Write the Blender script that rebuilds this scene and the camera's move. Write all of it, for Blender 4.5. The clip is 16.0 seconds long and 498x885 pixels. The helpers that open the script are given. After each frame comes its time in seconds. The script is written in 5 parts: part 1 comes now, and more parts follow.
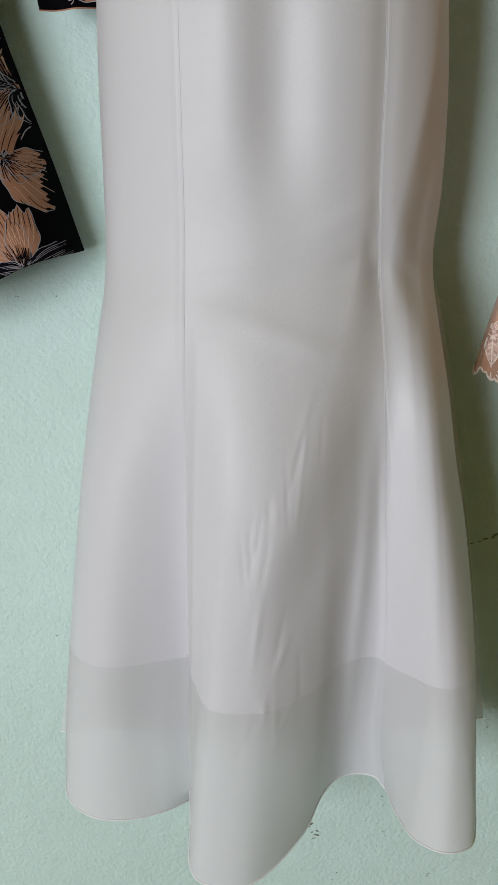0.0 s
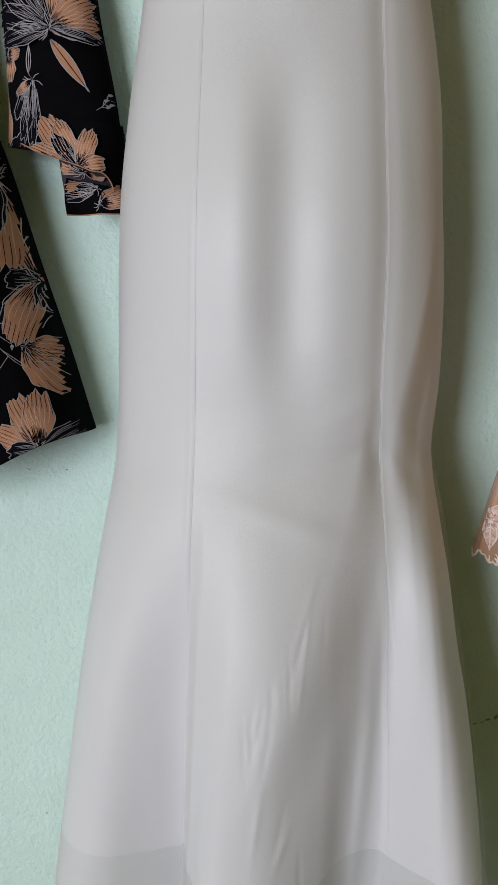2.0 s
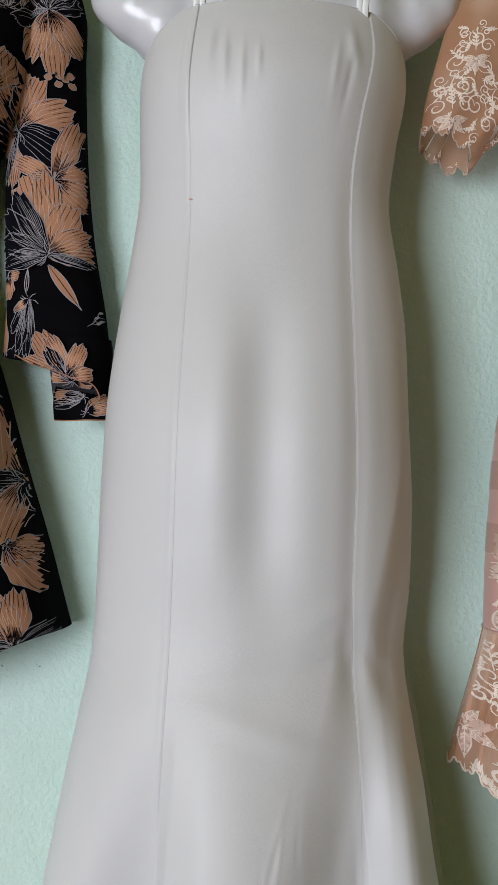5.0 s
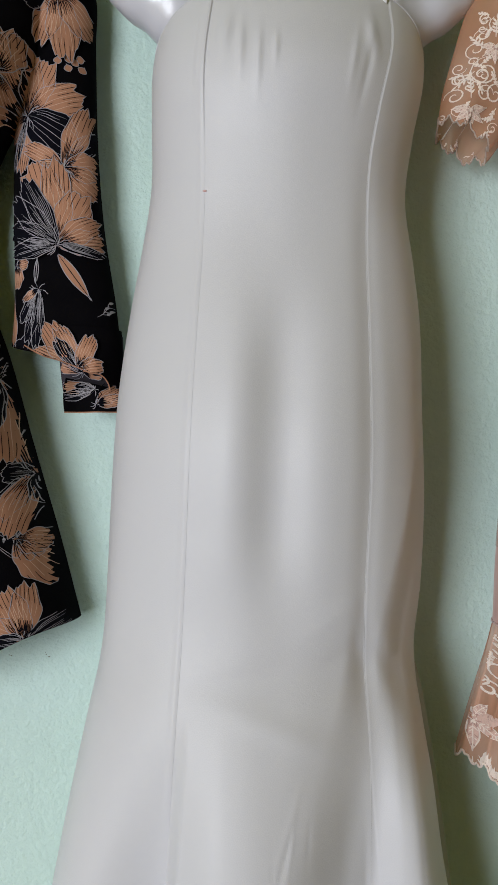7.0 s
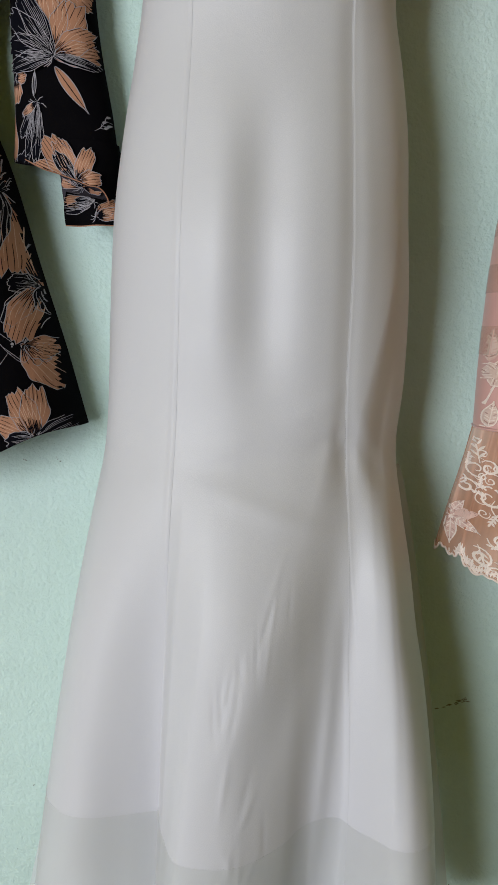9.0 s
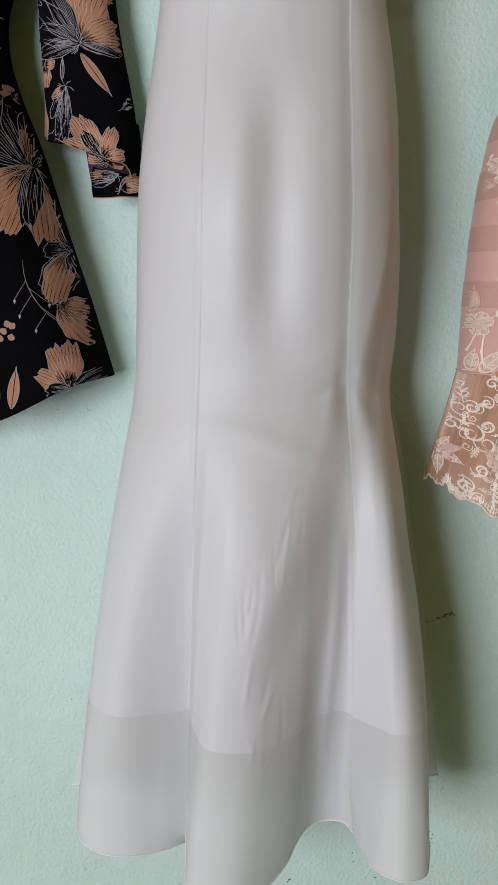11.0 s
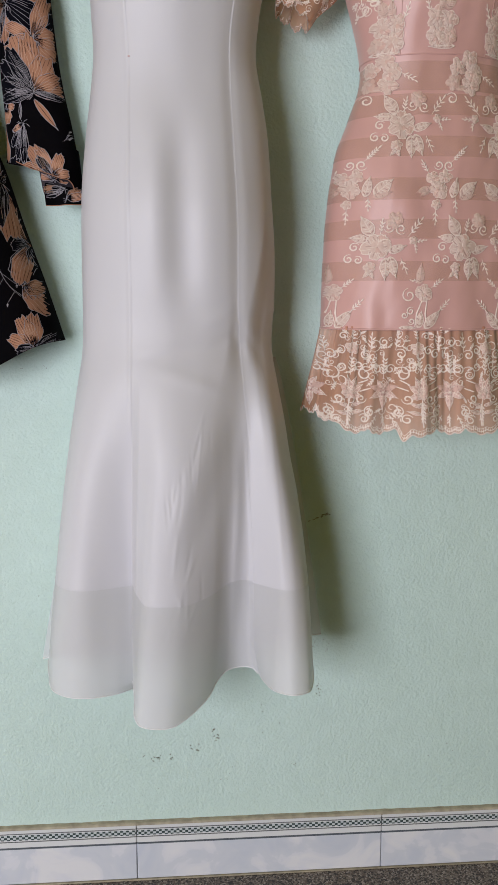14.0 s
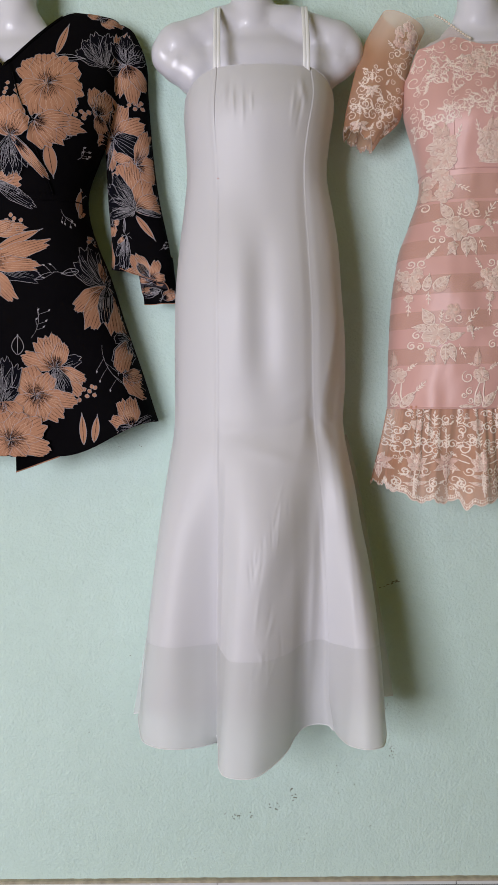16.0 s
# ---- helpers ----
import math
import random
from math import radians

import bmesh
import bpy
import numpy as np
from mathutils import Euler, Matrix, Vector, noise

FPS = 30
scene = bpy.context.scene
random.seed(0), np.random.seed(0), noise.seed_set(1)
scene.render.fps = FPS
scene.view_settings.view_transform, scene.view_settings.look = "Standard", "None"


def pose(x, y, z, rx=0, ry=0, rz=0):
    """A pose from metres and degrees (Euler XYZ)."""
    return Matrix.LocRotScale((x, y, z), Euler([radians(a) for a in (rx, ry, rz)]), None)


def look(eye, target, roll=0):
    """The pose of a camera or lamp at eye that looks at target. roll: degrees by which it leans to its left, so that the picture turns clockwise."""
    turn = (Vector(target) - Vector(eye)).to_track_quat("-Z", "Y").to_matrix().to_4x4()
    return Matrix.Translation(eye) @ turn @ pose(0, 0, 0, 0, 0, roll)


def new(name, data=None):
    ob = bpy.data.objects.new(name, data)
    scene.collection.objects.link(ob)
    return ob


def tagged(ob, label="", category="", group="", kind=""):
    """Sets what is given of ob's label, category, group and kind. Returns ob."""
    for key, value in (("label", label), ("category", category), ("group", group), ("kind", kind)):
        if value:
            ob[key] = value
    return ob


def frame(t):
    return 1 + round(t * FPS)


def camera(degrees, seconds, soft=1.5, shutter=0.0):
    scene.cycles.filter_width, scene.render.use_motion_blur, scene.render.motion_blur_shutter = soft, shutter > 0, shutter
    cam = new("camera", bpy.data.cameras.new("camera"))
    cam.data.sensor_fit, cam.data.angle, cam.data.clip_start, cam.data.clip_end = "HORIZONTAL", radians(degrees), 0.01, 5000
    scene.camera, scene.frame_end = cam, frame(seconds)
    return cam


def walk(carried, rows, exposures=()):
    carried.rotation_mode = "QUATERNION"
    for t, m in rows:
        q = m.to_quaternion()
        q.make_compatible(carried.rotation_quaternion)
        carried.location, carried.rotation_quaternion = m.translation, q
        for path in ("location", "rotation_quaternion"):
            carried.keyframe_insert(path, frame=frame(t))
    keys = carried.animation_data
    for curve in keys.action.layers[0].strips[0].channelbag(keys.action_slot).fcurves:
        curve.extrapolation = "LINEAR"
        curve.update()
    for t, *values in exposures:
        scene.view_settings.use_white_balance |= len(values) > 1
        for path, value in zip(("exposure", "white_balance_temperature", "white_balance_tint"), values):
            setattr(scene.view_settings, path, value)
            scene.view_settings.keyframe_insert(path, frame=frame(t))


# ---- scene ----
from mathutils.bvhtree import BVHTree

cam = camera(32.6, 16.0)
PATH = [
    (0, (0.209, 0.041, 1.176), (0.137, 1.943, 0.562), -0.1),
    (0.5, (0.211, 0.034, 1.192), (0.149, 1.957, 0.645), 0.4),
    (1, (0.213, 0.035, 1.203), (0.149, 1.977, 0.729), 0.7),
    (1.5, (0.213, 0.034, 1.215), (0.137, 1.993, 0.823), 0.3),
    (2, (0.2, 0.031, 1.225), (0.133, 2.007, 0.92), 1.1),
    (2.5, (0.201, 0.031, 1.239), (0.164, 2.015, 0.99), 0.8),
    (3, (0.199, 0.025, 1.242), (0.183, 2.018, 1.071), 0.9),
    (3.5, (0.2, 0.02, 1.261), (0.183, 2.017, 1.16), 0.9),
    (4, (0.203, 0.012, 1.252), (0.175, 2.011, 1.282), 1.6),
    (6.5, (0.19, 0.004, 1.295), (0.165, 2.002, 1.387), 2.2),
    (7, (0.185, 0.011, 1.292), (0.168, 2.011, 1.301), 2.4),
    (7.5, (0.188, 0.021, 1.281), (0.192, 2.02, 1.203), 2.6),
    (8, (0.208, 0.018, 1.263), (0.187, 2.011, 1.096), 3.0),
    (8.5, (0.232, -0.007, 1.244), (0.151, 1.977, 1.005), 2.7),
    (9, (0.232, -0.046, 1.212), (0.154, 1.935, 0.948), 2.3),
    (11.5, (0.193, -0.25, 1.201), (0.197, 1.718, 0.844), 0.5),
    (12, (0.189, -0.344, 1.173), (0.273, 1.621, 0.81), 0.0),
    (12.5, (0.173, -0.428, 1.17), (0.383, 1.527, 0.801), 1.4),
    (13, (0.167, -0.478, 1.161), (0.419, 1.474, 0.802), -0.0),
    (13.5, (0.179, -0.528, 1.15), (0.4, 1.433, 0.825), 0.1),
    (14, (0.204, -0.586, 1.161), (0.357, 1.381, 0.832), 0.1),
    (14.5, (0.208, -0.654, 1.137), (0.314, 1.324, 0.863), 0.1),
    (15, (0.199, -0.699, 1.135), (0.25, 1.288, 0.911), -0.1),
    (15.5, (0.196, -0.738, 1.128), (0.192, 1.256, 0.977), -0.2),
    (16, (0.184, -0.745, 1.141), (0.175, 1.252, 1.03), -0.6),
]
walk(cam, [(t, look(eye, target, roll)) for t, eye, target, roll in PATH], [(0.0, -0.07, 6420, 7.5), (4.0, -0.02, 6370, 7), (9.0, -0.03, 6370, 6), (12.0, -0.02, 6440, 11), (16.0, 0.0, 6430, 14.5)])

# ---- light ----
world = bpy.data.worlds.new("sky")
scene.world = world
world.use_nodes = True
wn = world.node_tree
sky = wn.nodes.new("ShaderNodeTexSky")
sky.sky_type = "NISHITA"
sky.sun_disc = False
sky.sun_elevation, sky.sun_rotation = radians(38), radians(-70)
wn.links.new(sky.outputs[0], wn.nodes["Background"].inputs[0])
wn.nodes["Background"].inputs[1].default_value = 0.025


def window_light(name, eye, target, wide, high, watts, colour):
    data = bpy.data.lights.new(name, "AREA")
    data.shape, data.size, data.size_y, data.energy, data.color = "RECTANGLE", wide, high, watts, colour
    ob = new(name, data)
    ob.matrix_world = look(eye, target)
    return ob


# daylight that comes in through the open shop door, behind and to the side of the eye
window_light("door_daylight", (-2.20, -3.08, 1.08), (0.25, 1.0, 0.9), 1.65, 2.05, 166, (0.963, 0.967, 1.05))
scene.view_settings.exposure = 0.0


# ---- materials ----
def material(name, colour, rough=0.6, metal=0.0, sheen=0.0, coat=0.0, vary=0.0, scale=20.0, bump=0.0, bump_scale=200.0, stretch=(1, 1, 1), spec=0.5):
    m = bpy.data.materials.new(name)
    m.use_nodes = True
    nt = m.node_tree
    b = nt.nodes["Principled BSDF"]
    b.inputs["Base Color"].default_value = (*colour, 1)
    b.inputs["Roughness"].default_value = rough
    b.inputs["Metallic"].default_value = metal
    b.inputs["Sheen Weight"].default_value = sheen
    b.inputs["Coat Weight"].default_value = coat
    b.inputs["Specular IOR Level"].default_value = spec
    tc = nt.nodes.new("ShaderNodeTexCoord")
    mp = nt.nodes.new("ShaderNodeMapping")
    mp.inputs["Scale"].default_value = stretch
    nt.links.new(tc.outputs["Object"], mp.inputs[0])
    if vary:
        n = nt.nodes.new("ShaderNodeTexNoise")
        n.inputs["Scale"].default_value, n.inputs["Detail"].default_value = scale, 5
        nt.links.new(mp.outputs[0], n.inputs["Vector"])
        mix = nt.nodes.new("ShaderNodeMix")
        mix.data_type = "RGBA"
        mix.inputs[6].default_value = (*[c * (1 - vary) for c in colour], 1)
        mix.inputs[7].default_value = (*[min(1, c * (1 + vary)) for c in colour], 1)
        nt.links.new(n.outputs[0], mix.inputs[0])
        nt.links.new(mix.outputs[2], b.inputs["Base Color"])
    if bump:
        n = nt.nodes.new("ShaderNodeTexNoise")
        n.inputs["Scale"].default_value, n.inputs["Detail"].default_value = bump_scale, 3
        nt.links.new(mp.outputs[0], n.inputs["Vector"])
        bp = nt.nodes.new("ShaderNodeBump")
        bp.inputs["Strength"].default_value, bp.inputs["Distance"].default_value = bump, 0.002
        nt.links.new(n.outputs[0], bp.inputs["Height"])
        nt.links.new(bp.outputs[0], b.inputs["Normal"])
    return m


def sheer(m, opaque, glow=0.25):
    """Turn a cloth material into thin net or organza that lets light through."""
    nt = m.node_tree
    out, b = nt.nodes["Material Output"], nt.nodes["Principled BSDF"]
    colour = b.inputs["Base Color"].default_value[:]
    tl = nt.nodes.new("ShaderNodeBsdfTranslucent")
    tl.inputs[0].default_value = colour
    m1 = nt.nodes.new("ShaderNodeMixShader")
    m1.inputs[0].default_value = glow
    nt.links.new(b.outputs[0], m1.inputs[1])
    nt.links.new(tl.outputs[0], m1.inputs[2])
    tr = nt.nodes.new("ShaderNodeBsdfTransparent")
    m2 = nt.nodes.new("ShaderNodeMixShader")
    m2.inputs[0].default_value = opaque
    nt.links.new(tr.outputs[0], m2.inputs[1])
    nt.links.new(m1.outputs[0], m2.inputs[2])
    nt.links.new(m2.outputs[0], out.inputs[0])
    return m


def wall_paint():
    m = material("mint_wall_paint", (0.50, 0.70, 0.585), rough=0.62, spec=0.3)
    nt = m.node_tree
    b = nt.nodes["Principled BSDF"]
    tc = nt.nodes.new("ShaderNodeTexCoord")

    def noise_at(scale, detail, rough=0.5):
        n = nt.nodes.new("ShaderNodeTexNoise")
        n.inputs["Scale"].default_value, n.inputs["Detail"].default_value, n.inputs["Roughness"].default_value = scale, detail, rough
        nt.links.new(tc.outputs["Object"], n.inputs["Vector"])
        return n
    big, mid, dirt = noise_at(2.2, 4), noise_at(14, 5, 0.65), noise_at(230, 2)
    mix = nt.nodes.new("ShaderNodeMix")
    mix.data_type = "RGBA"
    mix.inputs[6].default_value = (0.54, 0.70, 0.643, 1)
    mix.inputs[7].default_value = (0.622, 0.783, 0.731, 1)
    nt.links.new(big.outputs[0], mix.inputs[0])
    ramp = nt.nodes.new("ShaderNodeValToRGB")
    ramp.color_ramp.elements[0].position, ramp.color_ramp.elements[1].position = 0.30, 0.62
    ramp.color_ramp.elements[0].color = (0.90, 0.91, 0.88, 1)
    nt.links.new(mid.outputs[0], ramp.inputs[0])
    mul = nt.nodes.new("ShaderNodeMix")
    mul.data_type, mul.blend_type = "RGBA", "MULTIPLY"
    mul.inputs[0].default_value = 0.4
    nt.links.new(mix.outputs[2], mul.inputs[6])
    nt.links.new(ramp.outputs[0], mul.inputs[7])
    # tiny dark pits in the plaster
    pits = nt.nodes.new("ShaderNodeValToRGB")
    pits.color_ramp.elements[0].position, pits.color_ramp.elements[1].position = 0.17, 0.235
    pits.color_ramp.elements[0].color = (0.30, 0.32, 0.27, 1)
    nt.links.new(dirt.outputs[0], pits.inputs[0])
    mul2 = nt.nodes.new("ShaderNodeMix")
    mul2.data_type, mul2.blend_type = "RGBA", "MULTIPLY"
    mul2.inputs[0].default_value = 1.0
    nt.links.new(mul.outputs[2], mul2.inputs[6])
    nt.links.new(pits.outputs[0], mul2.inputs[7])
    nt.links.new(mul2.outputs[2], b.inputs["Base Color"])
    # roller stipple
    st, wav = noise_at(170, 3, 0.55), noise_at(38, 3)
    add = nt.nodes.new("ShaderNodeMath")
    add.operation = "MULTIPLY_ADD"
    add.inputs[1].default_value = 0.9
    nt.links.new(wav.outputs[0], add.inputs[0])
    nt.links.new(st.outputs[0], add.inputs[2])
    bp = nt.nodes.new("ShaderNodeBump")
    bp.inputs["Strength"].default_value, bp.inputs["Distance"].default_value = 0.65, 0.0033
    nt.links.new(add.outputs[0], bp.inputs["Height"])
    nt.links.new(bp.outputs[0], b.inputs["Normal"])
    return m


def border_tile():
    m = material("border_tile_glaze", (0.6, 0.63, 0.68), rough=0.16)
    nt = m.node_tree
    b = nt.nodes["Principled BSDF"]
    tc = nt.nodes.new("ShaderNodeTexCoord")
    sep = nt.nodes.new("ShaderNodeSeparateXYZ")
    nt.links.new(tc.outputs["Object"], sep.inputs[0])
    n = nt.nodes.new("ShaderNodeTexNoise")
    n.inputs["Scale"].default_value, n.inputs["Detail"].default_value, n.inputs["Distortion"].default_value = 9, 4, 1.2
    info = nt.nodes.new("ShaderNodeObjectInfo")
    off = nt.nodes.new("ShaderNodeVectorMath")
    off.operation = "MULTIPLY_ADD"
    off.inputs[1].default_value = (7, 3, 5)
    nt.links.new(info.outputs["Random"], off.inputs[0])
    nt.links.new(tc.outputs["Object"], off.inputs[2])
    nt.links.new(off.outputs[0], n.inputs["Vector"])
    marble = nt.nodes.new("ShaderNodeValToRGB")
    e = marble.color_ramp.elements
    e[0].position, e[0].color = 0.36, (0.58, 0.62, 0.69, 1)
    e[1].position, e[1].color = 0.62, (0.74, 0.75, 0.77, 1)
    k = e.new(0.52)
    k.color = (0.68, 0.70, 0.75, 1)
    k = e.new(0.5)
    k.color = (0.63, 0.66, 0.71, 1)
    nt.links.new(n.outputs[0], marble.inputs[0])
    zr = nt.nodes.new("ShaderNodeMath")
    zr.operation = "DIVIDE"
    zr.inputs[1].default_value = 0.12
    nt.links.new(sep.outputs[2], zr.inputs[0])
    lines = nt.nodes.new("ShaderNodeValToRGB")
    lines.color_ramp.interpolation = "CONSTANT"
    e = lines.color_ramp.elements
    e[0].position, e[0].color = 0.0, (1, 1, 1, 1)
    e[1].position, e[1].color = 0.645, (0.16, 0.18, 0.20, 1)
    for at, v in ((0.68, 1.0), (0.775, 0.2), (0.795, 1.0), (0.915, 0.25), (0.935, 0.95)):
        e.new(at).color = (v, v, v, 1)
    nt.links.new(zr.outputs[0], lines.inputs[0])
    chk = nt.nodes.new("ShaderNodeTexChecker")
    chk.inputs["Scale"].default_value = 1.0
    chk.inputs[1].default_value, chk.inputs[2].default_value = (0.05, 0.075, 0.075, 1), (0.52, 0.57, 0.58, 1)
    cs = nt.nodes.new("ShaderNodeVectorMath")
    cs.operation = "MULTIPLY"
    cs.inputs[1].default_value = (170, 0, 210)
    nt.links.new(tc.outputs["Object"], cs.inputs[0])
    nt.links.new(cs.outputs[0], chk.inputs[0])
    band = nt.nodes.new("ShaderNodeValToRGB")
    band.color_ramp.interpolation = "CONSTANT"
    e = band.color_ramp.elements
    e[0].position, e[0].color = 0.0, (0, 0, 0, 1)
    e[1].position, e[1].color = 0.81, (1, 1, 1, 1)
    e.new(0.905).color = (0, 0, 0, 1)
    nt.links.new(zr.outputs[0], band.inputs[0])
    white = nt.nodes.new("ShaderNodeValToRGB")
    white.color_ramp.interpolation = "CONSTANT"
    e = white.color_ramp.elements
    e[0].position, e[0].color = 0.0, (0, 0, 0, 1)
    e[1].position, e[1].color = 0.66, (1, 1, 1, 1)
    nt.links.new(zr.outputs[0], white.inputs[0])
    a = nt.nodes.new("ShaderNodeMix")
    a.data_type = "RGBA"
    a.inputs[7].default_value = (0.70, 0.72, 0.72, 1)
    nt.links.new(white.outputs[0], a.inputs[0])
    nt.links.new(marble.outputs[0], a.inputs[6])
    c = nt.nodes.new("ShaderNodeMix")
    c.data_type, c.blend_type = "RGBA", "MULTIPLY"
    c.inputs[0].default_value = 1
    nt.links.new(a.outputs[2], c.inputs[6])
    nt.links.new(lines.outputs[0], c.inputs[7])
    d = nt.nodes.new("ShaderNodeMix")
    d.data_type = "RGBA"
    nt.links.new(band.outputs[0], d.inputs[0])
    nt.links.new(c.outputs[2], d.inputs[6])
    nt.links.new(chk.outputs[0], d.inputs[7])
    nt.links.new(d.outputs[2], b.inputs["Base Color"])
    return m


def granite():
    m = material("speckled_granite", (0.2, 0.18, 0.17), rough=0.35)
    nt = m.node_tree
    b = nt.nodes["Principled BSDF"]
    tc = nt.nodes.new("ShaderNodeTexCoord")
    v = nt.nodes.new("ShaderNodeTexVoronoi")
    v.inputs["Scale"].default_value = 320
    nt.links.new(tc.outputs["Object"], v.inputs["Vector"])
    r = nt.nodes.new("ShaderNodeValToRGB")
    r.color_ramp.interpolation = "CONSTANT"
    e = r.color_ramp.elements
    e[0].position, e[0].color = 0.0, (0.026, 0.022, 0.018, 1)
    e[1].position, e[1].color = 0.36, (0.11, 0.08, 0.06, 1)
    for at, col in ((0.55, (0.20, 0.165, 0.135)), (0.75, (0.34, 0.30, 0.26)), (0.9, (0.07, 0.06, 0.055))):
        e.new(at).color = (*col, 1)
    nt.links.new(v.outputs["Color"], r.inputs[0])
    nt.links.new(r.outputs[0], b.inputs["Base Color"])
    return m


WALL, TILE, GRANITE = wall_paint(), border_tile(), granite()
# mustard colours for unseen walls and ceiling, chosen to bounce yellow into the shade
BOUNCE_WALL = material("bounce_wall_tint", (0.35, 0.265, 0.02), rough=0.8, vary=0.05, scale=4, bump=0.2)
CEILING = material("bounce_ceiling_tint", (0.27, 0.225, 0.025), rough=0.8, vary=0.04, scale=4, bump=0.2)
GROUT = material("brown_stained_mortar", (0.40, 0.36, 0.27), rough=0.95, vary=0.6, scale=60, bump=0.6, bump_scale=300)
SCUFF = material("dark_scuff", (0.15, 0.145, 0.10), rough=0.9, vary=0.4, scale=200)
FIBRE = material("white_glossy_fibreglass", (0.64, 0.64, 0.69), rough=0.3, coat=0.2, vary=0.03, scale=5)
CREPE = material("white_crepe", (0.618, 0.615, 0.645), rough=0.45, sheen=0.15, bump=0.10, bump_scale=900, spec=0.35)
SHEER_CREPE = sheer(material("sheer_white_crepe", (0.725, 0.722, 0.742), rough=0.5, sheen=0.15, bump=0.10, bump_scale=900, spec=0.35), 0.82, 0.15)
BACK_CREPE = sheer(material("thin_white_crepe", (0.80, 0.79, 0.81), rough=0.5), 0.62, 0.35)
LINING = material("white_satin_lining", (0.79, 0.785, 0.82), rough=0.45, sheen=0.1, bump=0.05, bump_scale=700)
PIPING = material("white_satin_piping", (0.79, 0.80, 0.81), rough=0.4, sheen=0.1, bump=0.1, bump_scale=800)
BLACK = material("black_crepe", (0.0034, 0.0031, 0.004), rough=0.9, sheen=0.0, vary=0.25, scale=40, bump=0.15, bump_scale=900, spec=0.035)
PEACH = material("peach_print", (0.43, 0.215, 0.13), rough=0.8, vary=0.16, scale=160, stretch=(1, 1, 0.35), bump=0.15, bump_scale=900, spec=0.2)
PALE = material("pale_outline_print", (0.36, 0.345, 0.38), rough=0.8, vary=0.25, scale=300, spec=0.2)
NAVY = material("navy_ink_print", (0.004, 0.004, 0.007), rough=0.9, spec=0.05)
SATIN = material("dusty_pink_satin", (0.63, 0.365, 0.325), rough=0.42, sheen=0.2, vary=0.05, scale=7, bump=0.08, bump_scale=800)
ORGANZA = sheer(material("peach_organza", (0.60, 0.40, 0.275), rough=0.5, bump=0.1, bump_scale=1200), 0.22, 0.0)
NET = sheer(material("peach_net", (0.74, 0.355, 0.225), rough=0.7, vary=0.4, scale=70, stretch=(1, 1, 0.06)), 0.64, 0.15)
SLEEVE_NET = sheer(material("pale_peach_net", (0.95, 0.51, 0.32), rough=0.7, vary=0.1, scale=30), 0.42, 0.1)
SKIN_NET = sheer(material("pale_illusion_net", (0.72, 0.50, 0.40), rough=0.7), 0.28, 0.3)
THREAD = material("pale_pink_embroidery", (0.96, 0.77, 0.68), rough=0.28, sheen=0.3, vary=0.14, scale=500, bump=0.9, bump_scale=650, stretch=(1, 1, 0.3))
TONAL = material("peach_embroidery", (0.72, 0.48, 0.40), rough=0.45, sheen=0.3, vary=0.16, scale=350, bump=0.9, bump_scale=650, stretch=(1, 1, 0.3))
HATCH = sheer(material("thin_hatched_stitching", (0.89, 0.66, 0.565), rough=0.3, sheen=0.3, vary=0.16, scale=300, bump=0.9, bump_scale=650), 0.9, 0.1)
# darker pink that paints the shade between stitches as colour
GAP_SHADE = material("painted_stitch_gap_shade", (0.50, 0.30, 0.25), rough=0.6)
THREADS = [THREAD, TONAL, HATCH, GAP_SHADE]
PEARL = material("ivory_pearl", (0.78, 0.68, 0.56), rough=0.2, coat=0.5)
PEACH_LINE = material("light_peach_line_print", (0.62, 0.42, 0.31), rough=0.8, spec=0.2)
LINER = material("dark_reverse_cloth", (0.028, 0.022, 0.03), rough=0.85, vary=0.2, scale=60)


# ---- building tools ----
def curve(keys):
    """A smooth curve through (position, value) keys."""
    keys = sorted(keys)
    xs, ys = [k[0] for k in keys], [k[1] for k in keys]
    n = len(xs)
    d = [(ys[i + 1] - ys[i]) / (xs[i + 1] - xs[i]) for i in range(n - 1)]
    tan = [d[0]] + [(d[i - 1] + d[i]) / 2 for i in range(1, n - 1)] + [d[-1]]

    def f(x):
        if x <= xs[0]:
            return ys[0]
        if x >= xs[-1]:
            return ys[-1]
        i = 0
        while x > xs[i + 1]:
            i += 1
        h = xs[i + 1] - xs[i]
        s = (x - xs[i]) / h
        return (ys[i] * (1 + 2 * s) * (1 - s) ** 2 + h * tan[i] * s * (1 - s) ** 2
                + ys[i + 1] * s * s * (3 - 2 * s) + h * tan[i + 1] * s * s * (s - 1))
    return f


def plan_curve(points):
    """A smooth line in plan through the points, by a share u of its length."""
    at = [0.0]
    for p, q in zip(points, points[1:]):
        at.append(at[-1] + math.dist(p, q))
    fx = curve([(a / at[-1], p[0]) for a, p in zip(at, points)])
    fy = curve([(a / at[-1], p[1]) for a, p in zip(at, points)])
    return lambda u: (fx(u), fy(u))


def smooth_step(a, b, x):
    s = min(1, max(0, (x - a) / (b - a)))
    return s * s * (3 - 2 * s)


def origin_of(ob):
    at = Vector((0, 0, 0))
    while ob is not None:
        at += ob.location
        ob = ob.parent
    return at


